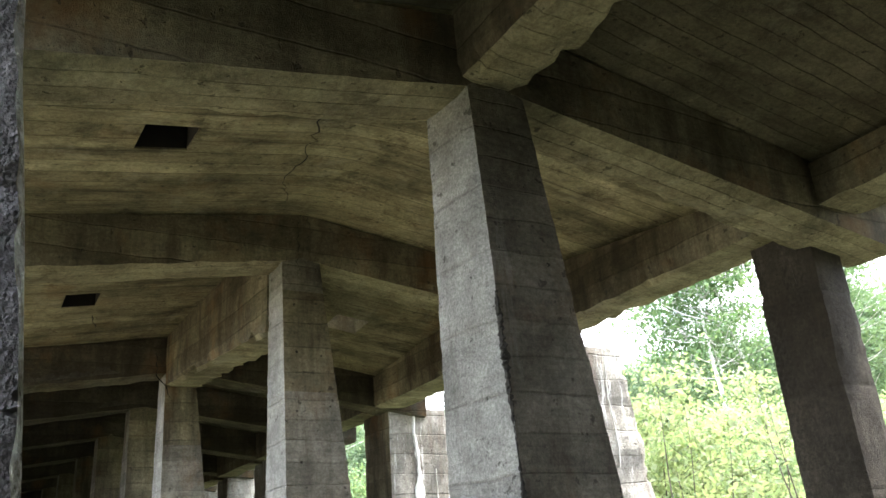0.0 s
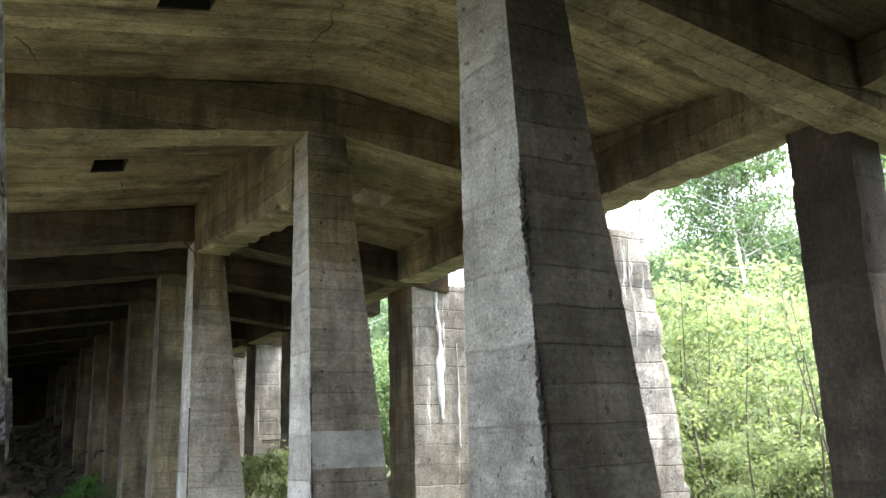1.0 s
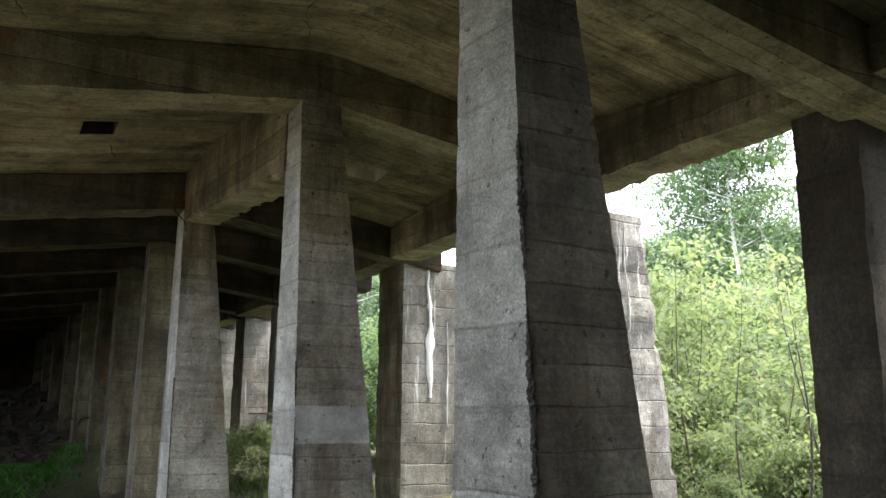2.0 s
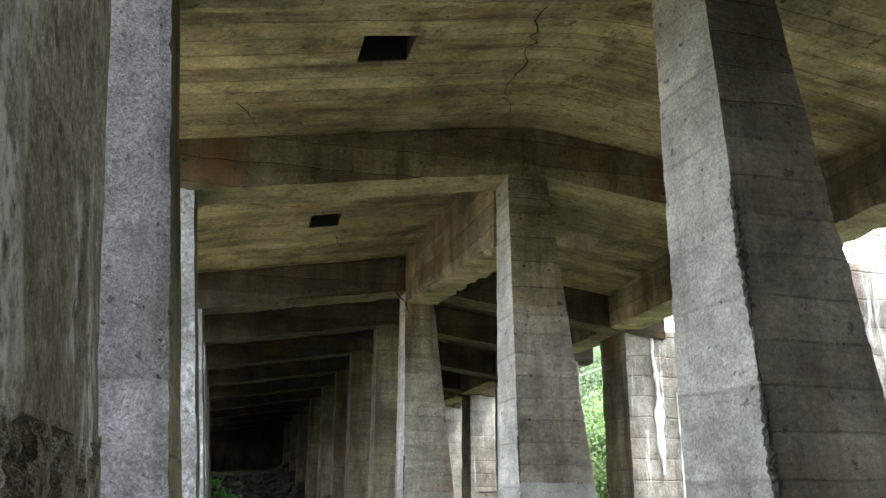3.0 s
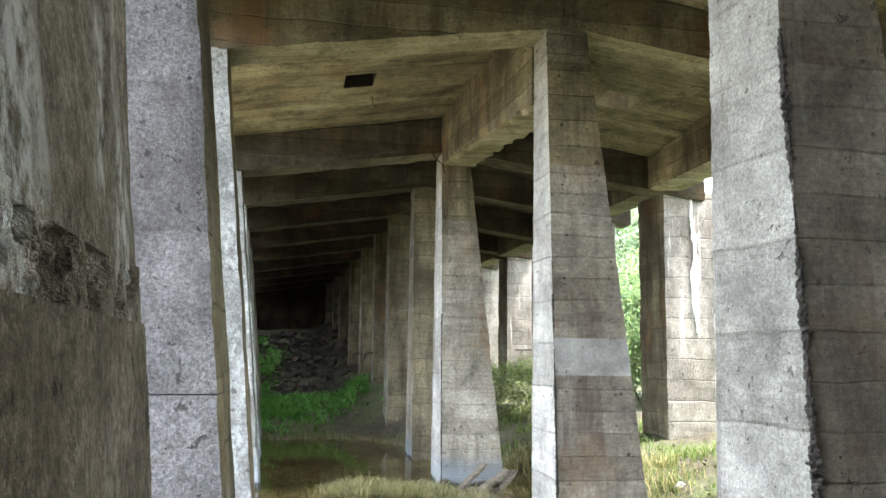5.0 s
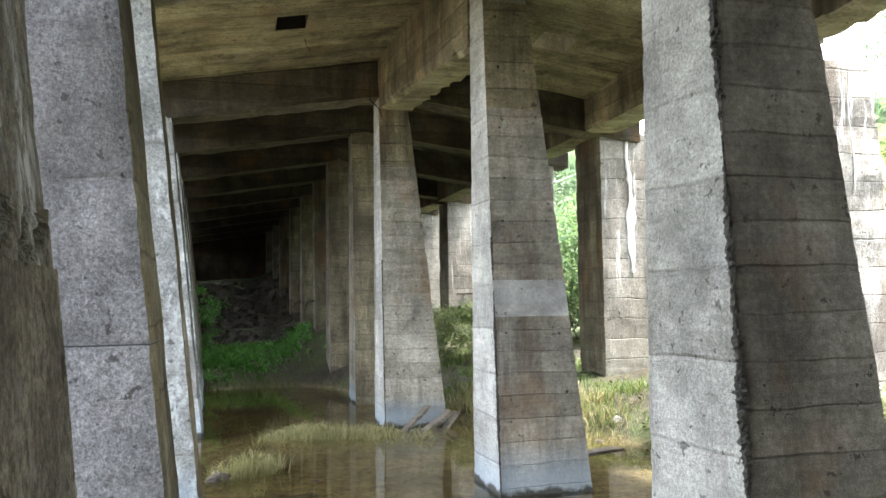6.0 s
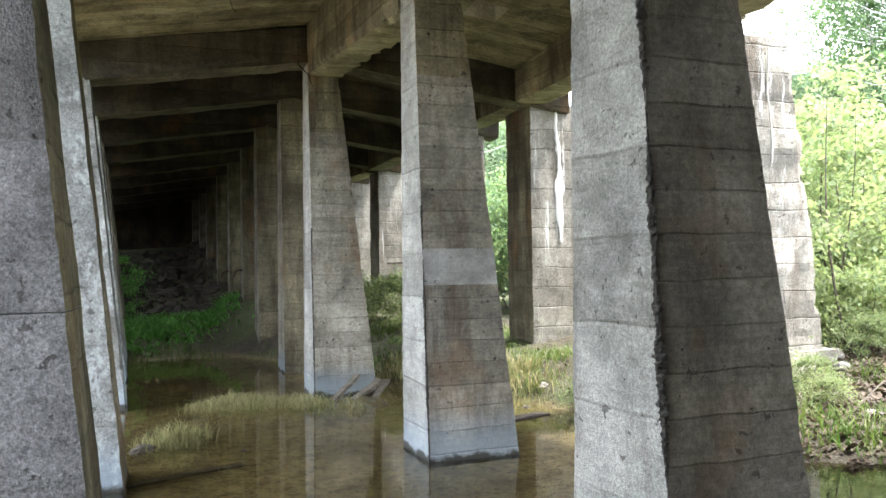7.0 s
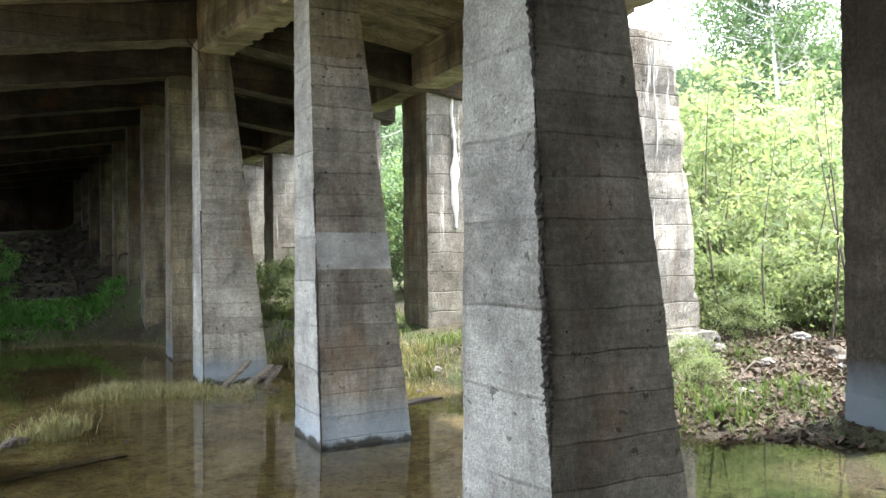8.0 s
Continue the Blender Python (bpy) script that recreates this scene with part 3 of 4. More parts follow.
def slab_z(i, x):
    return beam_low(i, x) + DEPTH - 0.004


def slab_bay(i, hole, right_hole):
    """One bay of the roof slab, left and right of the ridge, each with an opening or none. Returns vertices and faces."""
    (ya, xca, xla, xra, *_), (yb, xcb, xlb, xrb, *_) = STATIONS[i], STATIONS[i + 1]
    verts, faces = [], []

    def under(x, y):
        s = (y - ya) / (yb - ya)
        return (1 - s) * slab_z(i, x) + s * slab_z(i + 1, x)

    for left, opening in ((True, hole), (False, right_hole)):
        xs = np.linspace(min(xla, xlb) - 0.6, 1.68, 30).tolist() if left else np.linspace(1.68, 4.9, 20).tolist()
        ys = np.linspace(ya, yb, 14).tolist()
        if opening:
            x0, x1, y0, y1 = opening
            xs = sorted([x for x in xs if not x0 - 0.06 < x < x1 + 0.06] + [x0, x1])
            ys = sorted([y for y in ys if not y0 - 0.06 < y < y1 + 0.06] + [y0, y1])
        index = {}
        for layer in (0, 1):
            for a, x in enumerate(xs):
                for b, y in enumerate(ys):
                    index[layer, a, b] = len(verts)
                    w = 0.01 * noise.noise(Vector((x * 2, y * 2, 5.0)))
                    verts.append((x, y, under(x, y) + (0.25 if layer else w)))
        for a in range(len(xs) - 1):
            for b in range(len(ys) - 1):
                if opening and x0 <= (xs[a] + xs[a + 1]) / 2 <= x1 and y0 <= (ys[b] + ys[b + 1]) / 2 <= y1:
                    for (a1, b1), (a2, b2) in (((a, b), (a + 1, b)), ((a + 1, b), (a + 1, b + 1)), ((a + 1, b + 1), (a, b + 1)), ((a, b + 1), (a, b))):
                        faces.append((index[0, a1, b1], index[0, a2, b2], index[1, a2, b2], index[1, a1, b1]))
                    continue
                faces.append((index[0, a, b], index[0, a, b + 1], index[0, a + 1, b + 1], index[0, a + 1, b]))
                faces.append((index[1, a, b], index[1, a + 1, b], index[1, a + 1, b + 1], index[1, a, b + 1]))
    return verts, faces


HOLES = {2: (0.35, 0.655, 3.03, 3.38), 3: (0.325, 0.612, 6.34, 6.69)}
RIGHT_HOLES = {3: (2.92, 3.28, 6.38, 6.76)}
for i in range(len(STATIONS) - 1):
    v, f = slab_bay(i, HOLES.get(i), RIGHT_HOLES.get(i))
    tagged(new("ceiling", mesh_of("ceiling", v, f, DIM_SOFFIT if i < 2 else CEIL if i < 4 else DIM_CEIL)), "board-marked concrete roof slab with stains and cracks", "ceiling", kind="structure")
# closed bins over the two chute openings; near-black sides lining the slab paint shade
for i, (x0, x1, y0, y1) in HOLES.items():
    (ya, *_), (yb, *_) = STATIONS[i], STATIONS[i + 1]
    ring = [(x0 + 0.004, y0 + 0.004), (x1 - 0.004, y0 + 0.004), (x1 - 0.004, y1 - 0.004), (x0 + 0.004, y1 - 0.004)]
    v = [(x, y, slab_z(i, x) + (slab_z(i + 1, x) - slab_z(i, x)) * (y - ya) / (yb - ya) + 0.008) for x, y in ring] + [(x, y, 5.2) for x, y in ring]
    f = [(0, 1, 5, 4), (1, 2, 6, 5), (2, 3, 7, 6), (3, 0, 4, 7), (4, 5, 6, 7)]
    tagged(new("chute", mesh_of("chute", v, f, CRACK)), "concrete chute above a square ceiling opening, its shade painted near-black", "chute", "chutes")

for x0, x1, y0, y1 in RIGHT_HOLES.values():
    for n, (a, b) in enumerate((((x0 - 0.06, y0 - 0.06), (x1 + 0.06, y0 - 0.06)), ((x1 + 0.06, y0), (x1 + 0.06, y1)), ((x1 + 0.06, y1 + 0.06), (x0 - 0.06, y1 + 0.06)), ((x0 - 0.06, y1), (x0 - 0.06, y0)))):
        me = rough_bar("curb", a, b, 0.1, (4.3, 4.3), (4.95, 4.95), PALE, 0.1, 0.005, 0.0, n)
        tagged(new("curb", me), "pale concrete curb round a roof opening", "curb", "roof curbs")

# added walls, mostly out of view, closing the far end and sides against light
def wall(name, a, b, z0, z1):
    me = rough_bar(name, a, b, 0.4, (z0, z0), (z1, z1), DIM_BEAM, 0.5, 0.02, 0.0, 3.0)
    tagged(new(name, me), "plain stained concrete wall added to keep light out of the gallery", "wall", kind="structure")


wall("wall_far", (-4.2, 27.6), (4.4, 27.6), -0.3, 4.6)
wall("wall_side", (-2.5, 8.6), (-2.6, 27.4), -0.3, 3.8)
wall("wall_right_far", (5.0, 18.2), (4.6, 27.4), -0.3, 3.9)
wall("wall_left", (-1.4, -5.0), (-1.4, -2.0), -0.3, 3.6)
wall("wall_back", (-3.0, -5.3), (5.0, -5.3), -0.3, 4.4)
wall("wall_right", (5.0, -5.0), (5.0, 0.2), -0.3, 4.1)


# ---- cracks ----
def crack(a, b, up, width, wander=0.05, n=26, seed=1):
    """A thin open crack from a to b, a dark sliver lying just proud of the surface it runs in. up: the way the surface faces."""
    rng = random.Random(seed)
    a, b, up = Vector(a), Vector(b), Vector(up)
    side = (b - a).cross(up).normalized()
    verts, faces, d = [], [], 0.0
    for i in range(n + 1):
        d = d * 0.8 + rng.uniform(-wander, wander)
        s = i / n
        p = a.lerp(b, s) + side * d * math.sin(math.pi * min(1, max(0.05, s)))
        w = 0.5 * width * (0.2 + rng.random()) * math.sin(math.pi * (0.06 + 0.88 * s))
        verts += [p - side * w, p + up * 0.003, p + side * w]
    for i in range(n):
        for j in (0, 1):
            faces.append((3 * i + j, 3 * i + j + 1, 3 * i + j + 4, 3 * i + j + 3))
    return tagged(new("crack", mesh_of("crack", verts, faces, CRACK)), "dark jagged crack in the concrete", "crack", "cracks", "structure")


def under_slab(i, x, y):
    (ya, *_), (yb, *_) = STATIONS[i], STATIONS[i + 1]
    t = (y - ya) / (yb - ya)
    return (x, y, (1 - t) * slab_z(i, x) + t * slab_z(i + 1, x) - 0.014)


crack(under_slab(2, 1.22, 1.85), under_slab(2, 1.66, 4.55), (0, 0, -1), 0.010, 0.06, 40, 3)
crack(under_slab(3, 0.62, 6.9), under_slab(3, 0.72, 7.35), (0, 0, -1), 0.016, 0.01, 12, 5)
crack(under_slab(2, -0.35, 3.9), under_slab(2, -0.2, 4.4), (0, 0, -1), 0.012, 0.02, 12, 6)
crack(under_slab(2, 2.6, 2.2), under_slab(2, 2.9, 4.3), (0, 0, -1), 0.008, 0.08, 30, 7)
crack(under_slab(1, 2.2, 0.9), under_slab(1, 3.4, -0.9), (0, 0, -1), 0.008, 0.1, 30, 8)
crack((1.84, 4.635, 3.75), (1.86, 4.635, 4.32), (0, -1, 0), 0.008, 0.03, 20, 9)
crack((1.92, 4.635, 4.0), (1.90, 4.635, 4.34), (0, -1, 0), 0.006, 0.03, 14, 10)
crack((1.60, 7.82, 3.4), (1.40, 7.82, 3.95), (0, -1, 0), 0.014, 0.03, 16, 12)


# ---- lime runs, form-tie holes and iron ties ----
LIME = plain("white_lime_crust", (0.70, 0.69, 0.66), (0.82, 0.815, 0.80), 18, 0.85, 0.004)
TIE = plain("tie_hole_shade", (0.018, 0.016, 0.013), (0.05, 0.042, 0.032), 60)


def lime_run(parent, x, y, z0, z1, width, seed):
    """A crust of lime that has trickled down a front face, widest at its foot."""
    n, verts, faces = 44, [], []
    for k in range(n + 1):
        s = k / n
        z = z1 + (z0 - z1) * s
        c = x + 0.05 * noise.noise(Vector((seed, z * 1.4, 0))) + 0.012 * noise.noise(Vector((seed, z * 9, 4)))
        w = width * max(0.12, (0.35 + 0.6 * s) * (1 + 1.1 * noise.noise(Vector((seed, z * 3.5, 8)))) + 0.3 * noise.noise(Vector((seed, z * 14, 2)))) * math.sin(math.pi * (0.04 + 0.92 * s)) ** 0.4
        verts += [(c - w / 2, y - 0.002, z), (c - w / 5, y - 0.014, z), (c + w / 5, y - 0.014, z), (c + w / 2, y - 0.002, z)]
    for k in range(n):
        for j in range(3):
            faces.append((4 * k + j, 4 * k + j + 1, 4 * k + 5 + j, 4 * k + 4 + j))
    part("lime_run", mesh_of("lime_run", verts, faces, LIME, True), parent, "white lime crust run down the face")


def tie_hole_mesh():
    """A shallow dish with a ragged rim, facing -y; its dark colour paints a form-tie hole's shade."""
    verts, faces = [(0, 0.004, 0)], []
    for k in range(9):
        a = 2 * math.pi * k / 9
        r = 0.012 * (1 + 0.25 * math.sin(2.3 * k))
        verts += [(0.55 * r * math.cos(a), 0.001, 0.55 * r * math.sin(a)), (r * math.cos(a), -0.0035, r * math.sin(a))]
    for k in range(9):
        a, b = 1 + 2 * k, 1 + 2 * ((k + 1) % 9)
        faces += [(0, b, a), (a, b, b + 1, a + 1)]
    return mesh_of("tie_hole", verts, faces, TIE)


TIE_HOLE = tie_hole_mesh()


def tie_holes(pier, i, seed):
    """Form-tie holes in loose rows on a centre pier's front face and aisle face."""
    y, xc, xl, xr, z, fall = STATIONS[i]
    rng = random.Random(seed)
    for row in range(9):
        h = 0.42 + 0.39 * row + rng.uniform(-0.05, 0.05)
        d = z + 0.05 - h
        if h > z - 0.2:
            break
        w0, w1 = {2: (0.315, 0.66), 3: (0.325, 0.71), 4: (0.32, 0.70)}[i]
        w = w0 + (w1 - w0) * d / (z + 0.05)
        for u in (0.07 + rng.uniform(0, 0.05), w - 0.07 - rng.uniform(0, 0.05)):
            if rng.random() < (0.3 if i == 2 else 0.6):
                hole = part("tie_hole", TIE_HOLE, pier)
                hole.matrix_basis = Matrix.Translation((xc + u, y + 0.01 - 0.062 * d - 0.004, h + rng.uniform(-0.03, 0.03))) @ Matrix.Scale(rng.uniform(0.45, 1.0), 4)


def iron_tie(x, y, z):
    """A short rusty iron tie, bent down at its end, left in an aisle face."""
    v, f = tube([(x + 0.05, y, z + 0.02), (x - 0.05, y, z + 0.03), (x - 0.13, y - 0.02, z), (x - 0.16, y - 0.02, z - 0.10)], [0.022, 0.022, 0.02, 0.014], 6)
    tagged(new("iron_tie", mesh_of("iron_tie", v, f, IRON, True)), "short rusty iron tie stuck in a concrete pier", "iron tie", "iron ties")


# ---- plants ----
def tube(points, radii, sides=6):
    verts, faces = [], []
    for i, p in enumerate(points):
        p = Vector(p)
        d = (Vector(points[min(i + 1, len(points) - 1)]) - Vector(points[max(i - 1, 0)])).normalized()
        u = d.orthogonal().normalized()
        v = d.cross(u)
        for j in range(sides):
            a = 2 * math.pi * j / sides
            verts.append(p + (u * math.cos(a) + v * math.sin(a)) * radii[i])
    for i in range(len(points) - 1):
        for j in range(sides):
            k = (j + 1) % sides
            faces.append((i * sides + j, i * sides + k, (i + 1) * sides + k, (i + 1) * sides + j))
    return verts, faces


def joined(pieces):
    verts, faces = [], []
    for v, f in pieces:
        n = len(verts)
        verts += v
        faces += [tuple(i + n for i in face) for face in f]
    return verts, faces


def leaves_at(places, size, rng, droop=0.5, narrow=0.6):
    """Folded leaf blades, one at each place."""
    n = len(places)
    p = np.array(places)
    yaw, tip = rng.uniform(0, 2 * np.pi, n), rng.normal(-droop, 0.45, n)
    ln = size * rng.uniform(0.6, 1.25, n)
    d = np.stack([np.cos(yaw) * np.cos(tip), np.sin(yaw) * np.cos(tip), np.sin(tip)], 1) * ln[:, None]
    roll = rng.normal(0, 0.5, n)
    side = np.stack([-np.sin(yaw), np.cos(yaw), roll], 1) * (ln * narrow / 2)[:, None]
    fold = np.array([0, 0, 1.0]) * (ln * 0.12)[:, None]
    v = np.stack([p, p + 0.45 * d + side + fold, p + d, p + 0.45 * d - side + fold], 1).reshape(-1, 3)
    i = np.arange(n)[:, None] * 4
    f = np.concatenate([i + [0, 1, 2], i + [0, 2, 3]], 0)
    return v, f.tolist()


def tree(name, height, spread, leaf, clumps, per, bark, leafmat, seed, label, category, low=0.3, stems=1):
    """A tapered trunk or several stems with limbs, and leaves gathered in uneven clumps along the limbs."""
    rng = np.random.default_rng(seed)
    ob = thing(name, label, category)
    pieces, tips = [], []
    for s in range(stems):
        lean = rng.normal(0, 0.06 if stems == 1 else 0.22, 2)
        foot = rng.normal(0, 0.0 if stems == 1 else 0.12, 2)
        h = height * (1 if stems == 1 else rng.uniform(0.65, 1.0))
        pts = [np.array([foot[0] + lean[0] * h * t + 0.03 * h * math.sin(5 * t + s), foot[1] + lean[1] * h * t + 0.03 * h * math.cos(4 * t + s) - 0.03 * h, h * t - 0.1]) for t in np.linspace(0, 1, 9)]
        r = (0.012 if stems == 1 and height > 3.5 else 0.0045) * h + 0.003
        pieces.append(tube(pts, [r * (1 - 0.88 * t) for t in np.linspace(0, 1, 9)], 7))
        for c in range(max(3, clumps // stems)):
            t = low + (1 - low) * rng.uniform(0, 1) ** 0.8
            a = rng.uniform(0, 2 * np.pi)
            base = pts[0] + (pts[-1] - pts[0]) * t
            reach = spread * (0.35 + 0.65 * math.sin(math.pi * min(1, 0.15 + 0.85 * (t - low) / (1 - low)))) * rng.uniform(0.4, 1.1)
            end = base + np.array([math.cos(a) * reach, math.sin(a) * reach, reach * rng.uniform(0.1, 0.7)])
            mid = (base + end) / 2 + np.array([0, 0, -0.06 * reach])
            pieces.append(tube([base, mid, end], [r * 0.35 * (1 - 0.6 * t), r * 0.2, r * 0.06 + 0.001], 4))
            tips.append((end, reach))
        tips.append((pts[-1], spread * 0.4))
    v, f = joined(pieces)
    part("trunk", mesh_of("trunk", v, f, bark, True), ob)
    places = []
    for end, reach in tips:
        k = rng.uniform(0.35, 0.8) * max(0.25 * spread, reach * 0.55)
        q = rng.normal(0, 1, (per, 3)) * (k, k, k * 0.55)
        places += (end + q).tolist()
    v, f = leaves_at(places, leaf, rng)
    part("crown", mesh_of("crown", v, f, leafmat), ob)
    return ob


def polar(angle, reach):
    """A spot on the ground seen from the path: degrees to the right of the gallery's direction, metres away."""
    x, y = -0.15 + reach * math.sin(radians(angle)), -1.0 + reach * math.cos(radians(angle))
    return x, y, ground_height(x, y) - 0.04


def scatter(kinds, spots, group):
    """The first of each kind stands at its first spot, the others are copies."""
    rng = random.Random(len(spots))
    used = set()
    spots = [p for p in spots if polar(*p)[0] > (5.9 if p[1] < 11 else 6.6)]
    for n, (angle, reach) in enumerate(spots):
        ob = kinds[n % len(kinds)]
        m = Matrix.Translation(polar(angle, reach)) @ Matrix.Rotation(rng.uniform(0, 6.28), 4, "Z") @ Matrix.Scale(rng.uniform(0.8, 1.2), 4)
        if ob.name not in used:
            used.add(ob.name)
            ob["group"] = group
            ob.matrix_basis = m
        else:
            c = copy_thing(ob, m)
            c.matrix_basis = m


def spots(n, a0, a1, r0, r1, seed):
    rng = random.Random(seed)
    return [(a0 + (a1 - a0) * ((i + rng.random()) / n), math.sqrt(rng.uniform(r0 * r0, r1 * r1))) for i in range(n)]


for n, (x, z, z1, w) in enumerate(((4.62, 1.75, 3.36, 0.13), (4.88, 1.4, 2.7, 0.03))):
    lime_run(OUTER[4], x, STATIONS[4][0] + 0.075, z, z1, w, 3.0 + n)
for n, (x, z, z1, w) in enumerate(((4.95, 0.75, 1.9, 0.05), (4.98, 2.3, 3.35, 0.022))):
    lime_run(OUTER[3], x, STATIONS[3][0] + 0.07, z, z1, w, 13.0 + n)
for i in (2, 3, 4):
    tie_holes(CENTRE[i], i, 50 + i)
for i in (7, 8, 9, 10):
    iron_tie(STATIONS[i][1], STATIONS[i][0] + 0.03, 1.42 + 0.02 * (i % 2))


far_trees = [tree("broadleaf_tree", 4.8 + 0.4 * k, 1.8 + 0.25 * k, 0.135, 56, 210, BARK, LEAF_FAR, 20 + k, "tall broadleaf tree in full green leaf on the hillside", "tree") for k in range(3)]
scatter(far_trees, spots(46, 12, 66, 24, 38, 4), "trees on the hillside")
birches = [tree("birch_tree", 7.2, 1.5, 0.10, 52, 180, BIRCH, LEAF_MID, 31, "slender birch with a white trunk and light green leaves", "tree", 0.35)]
scatter(birches, [(50.4, 21.0), (51.8, 22.5), (49.0, 23.5), (58.0, 25.0), (22.0, 24.0)], "birches")
mid_shrubs = [tree("tall_shrub", 2.3 + 0.35 * k, 1.1, 0.075, 46, 130, BARK, LEAF_MID if k == 1 else LEAF_YOUNG, 40 + k, "tall leafy shrub with yellow-green spring leaves", "shrub", 0.12, 4) for k in range(3)]
scatter(mid_shrubs, spots(80, 14, 68, 11, 20, 6), "shrubs behind the piers")
low_shrubs = [tree("leafy_shrub", 1.2 + 0.25 * k, 0.7, 0.06, 36, 75, BARK, LEAF_YOUNG, 50 + k, "bushy young shrub with bright yellow-green leaves", "shrub", 0.1, 4) for k in range(2)]
scatter(low_shrubs, [p for p in spots(46, 34, 66, 8.6, 13, 8)] + spots(10, 14, 27, 12, 16, 9), "low shrubs on the bank")
for x, y, k in ((3.5, 11.4, 1.0), (3.2, 12.3, 0.9), (5.35, 6.9, 0.7), (4.75, 4.15, 0.34), (4.35, 3.55, 0.26), (6.0, 4.7, 0.45), (5.7, 5.4, 0.5), (6.8, 5.0, 0.5), (4.55, 6.9, 0.3)):
    m = Matrix.Translation((x, y, ground_height(x, y) - 0.03)) @ Matrix.Scale(k, 4)
    copy_thing(low_shrubs[0], m).matrix_basis = m
saplings = [tree("sapling", 2.2 + 0.3 * k, 0.42, 0.09, 12, 9, BARK, LEAF_YOUNG, 60 + k, "thin young sapling with sparse yellow-green leaves", "sapling", 0.3) for k in range(3)]
scatter(saplings, [(47.8, 7.6), (50.2, 7.2), (48.9, 8.4), (52.4, 8.2), (46.2, 8.6), (51.2, 9.2), (54.0, 8.8), (45.0, 9.4), (49.4, 10.0), (24.3, 10.2), (23.2, 11.5)], "saplings on the bank")


spruce = tree("spruce_sapling", 1.25, 0.42, 0.05, 46, 60, BARK, FERN, 71, "small dark green conifer sapling on the mound", "sapling", 0.08)
spruce.location = (-0.62, 15.1, ground_height(-0.62, 15.1))


# ---- grass, ferns and leaf litter ----
def blades(name, areas, length, material, label, seed, width=0.006, lean=0.5):
    """Loose grass over round patches (x, y, radius, count)."""
    rng = np.random.default_rng(seed)
    vs, fs = [], []
    for x, y, r, n in areas:
        tufts = [(r * math.sqrt(rng.uniform()), rng.uniform(0, 6.283), rng.uniform(0.4, 1.25)) for _ in range(max(3, n // 22))]
        for _ in range(n):
            td, ta, tall = tufts[rng.integers(len(tufts))]
            spread = 0.045 + 0.05 * r if rng.uniform() < 0.8 else 0.35 * r
            px, py = x + td * math.cos(ta) + rng.normal(0, spread), y + td * math.sin(ta) + rng.normal(0, spread)
            pz = ground_height(px, py) - 0.01
            l, b = length * tall * rng.uniform(0.35, 1.25), rng.uniform(0, 6.283)
            k = lean * rng.uniform(0.2, 1.3)
            w = width * rng.uniform(0.6, 1.4)
            cx, cy = math.cos(b), math.sin(b)
            i = len(vs)
            vs += [(px - cy * w, py + cx * w, pz), (px + cy * w, py - cx * w, pz),
                   (px + cx * l * k * 0.35 + cy * w * 0.7, py + cy * l * k * 0.35 - cx * w * 0.7, pz + l * 0.6),
                   (px + cx * l * k * 0.35 - cy * w * 0.7, py + cy * l * k * 0.35 + cx * w * 0.7, pz + l * 0.6),
                   (px + cx * l * k, py + cy * l * k, pz + l * 0.85)]
            fs += [(i, i + 1, i + 2, i + 3), (i + 3, i + 2, i + 4)]
    tagged(new(name, mesh_of(name, vs, fs, material)), label, "grass", kind="stuff")


blades("dry_grass", [(0.55, 7.5, 0.34, 1500), (0.95, 7.45, 0.34, 1300), (0.0, 5.72, 0.20, 800), (0.22, 6.1, 0.22, 500), (1.3, 7.3, 0.26, 800), (1.6, 6.9, 0.4, 500), (1.1, 7.7, 0.4, 500), (1.9, 7.4, 0.3, 150), (0.2, 8.2, 0.6, 600), (0.7, 7.9, 0.5, 400), (3.1, 7.0, 0.7, 2600), (2.7, 8.0, 0.6, 1600), (2.9, 6.2, 0.5, 1600), (2.5, 6.9, 0.4, 800), (3.3, 5.2, 0.5, 500), (-0.5, 9.5, 0.6, 300)], 0.16, STRAW, "pale dry grass tufts standing in the shallow water", 3, 0.0045, 0.9)
blades("grass", [(3.5, 7.2, 0.9, 1700), (3.0, 9.0, 0.9, 1400), (3.3, 11.0, 1.2, 1500), (4.6, 9.0, 1.2, 1200), (3.9, 3.6, 0.6, 700), (4.0, 2.7, 0.6, 420), (3.5, 2.75, 0.4, 260), (4.4, 3.0, 0.4, 260), (5.0, 4.3, 0.6, 420), (6.9, 5.6, 1.3, 700), (7.5, 6.5, 1.8, 1500), (4.2, 5.3, 0.8, 900), (0.0, 11.6, 1.4, 1800)], 0.13, GRASS, "fresh green grass on the banks", 4, 0.005, 0.95)
blades("fern_patch", [(0.2, 14.2, 1.1, 1500), (-0.6, 13.6, 0.9, 1000), (0.7, 15.4, 0.8, 900), (-0.9, 15.5, 1.0, 900)], 0.17, FERN, "vivid green ferns on the mound inside the gallery", 5, 0.016, 2.0)

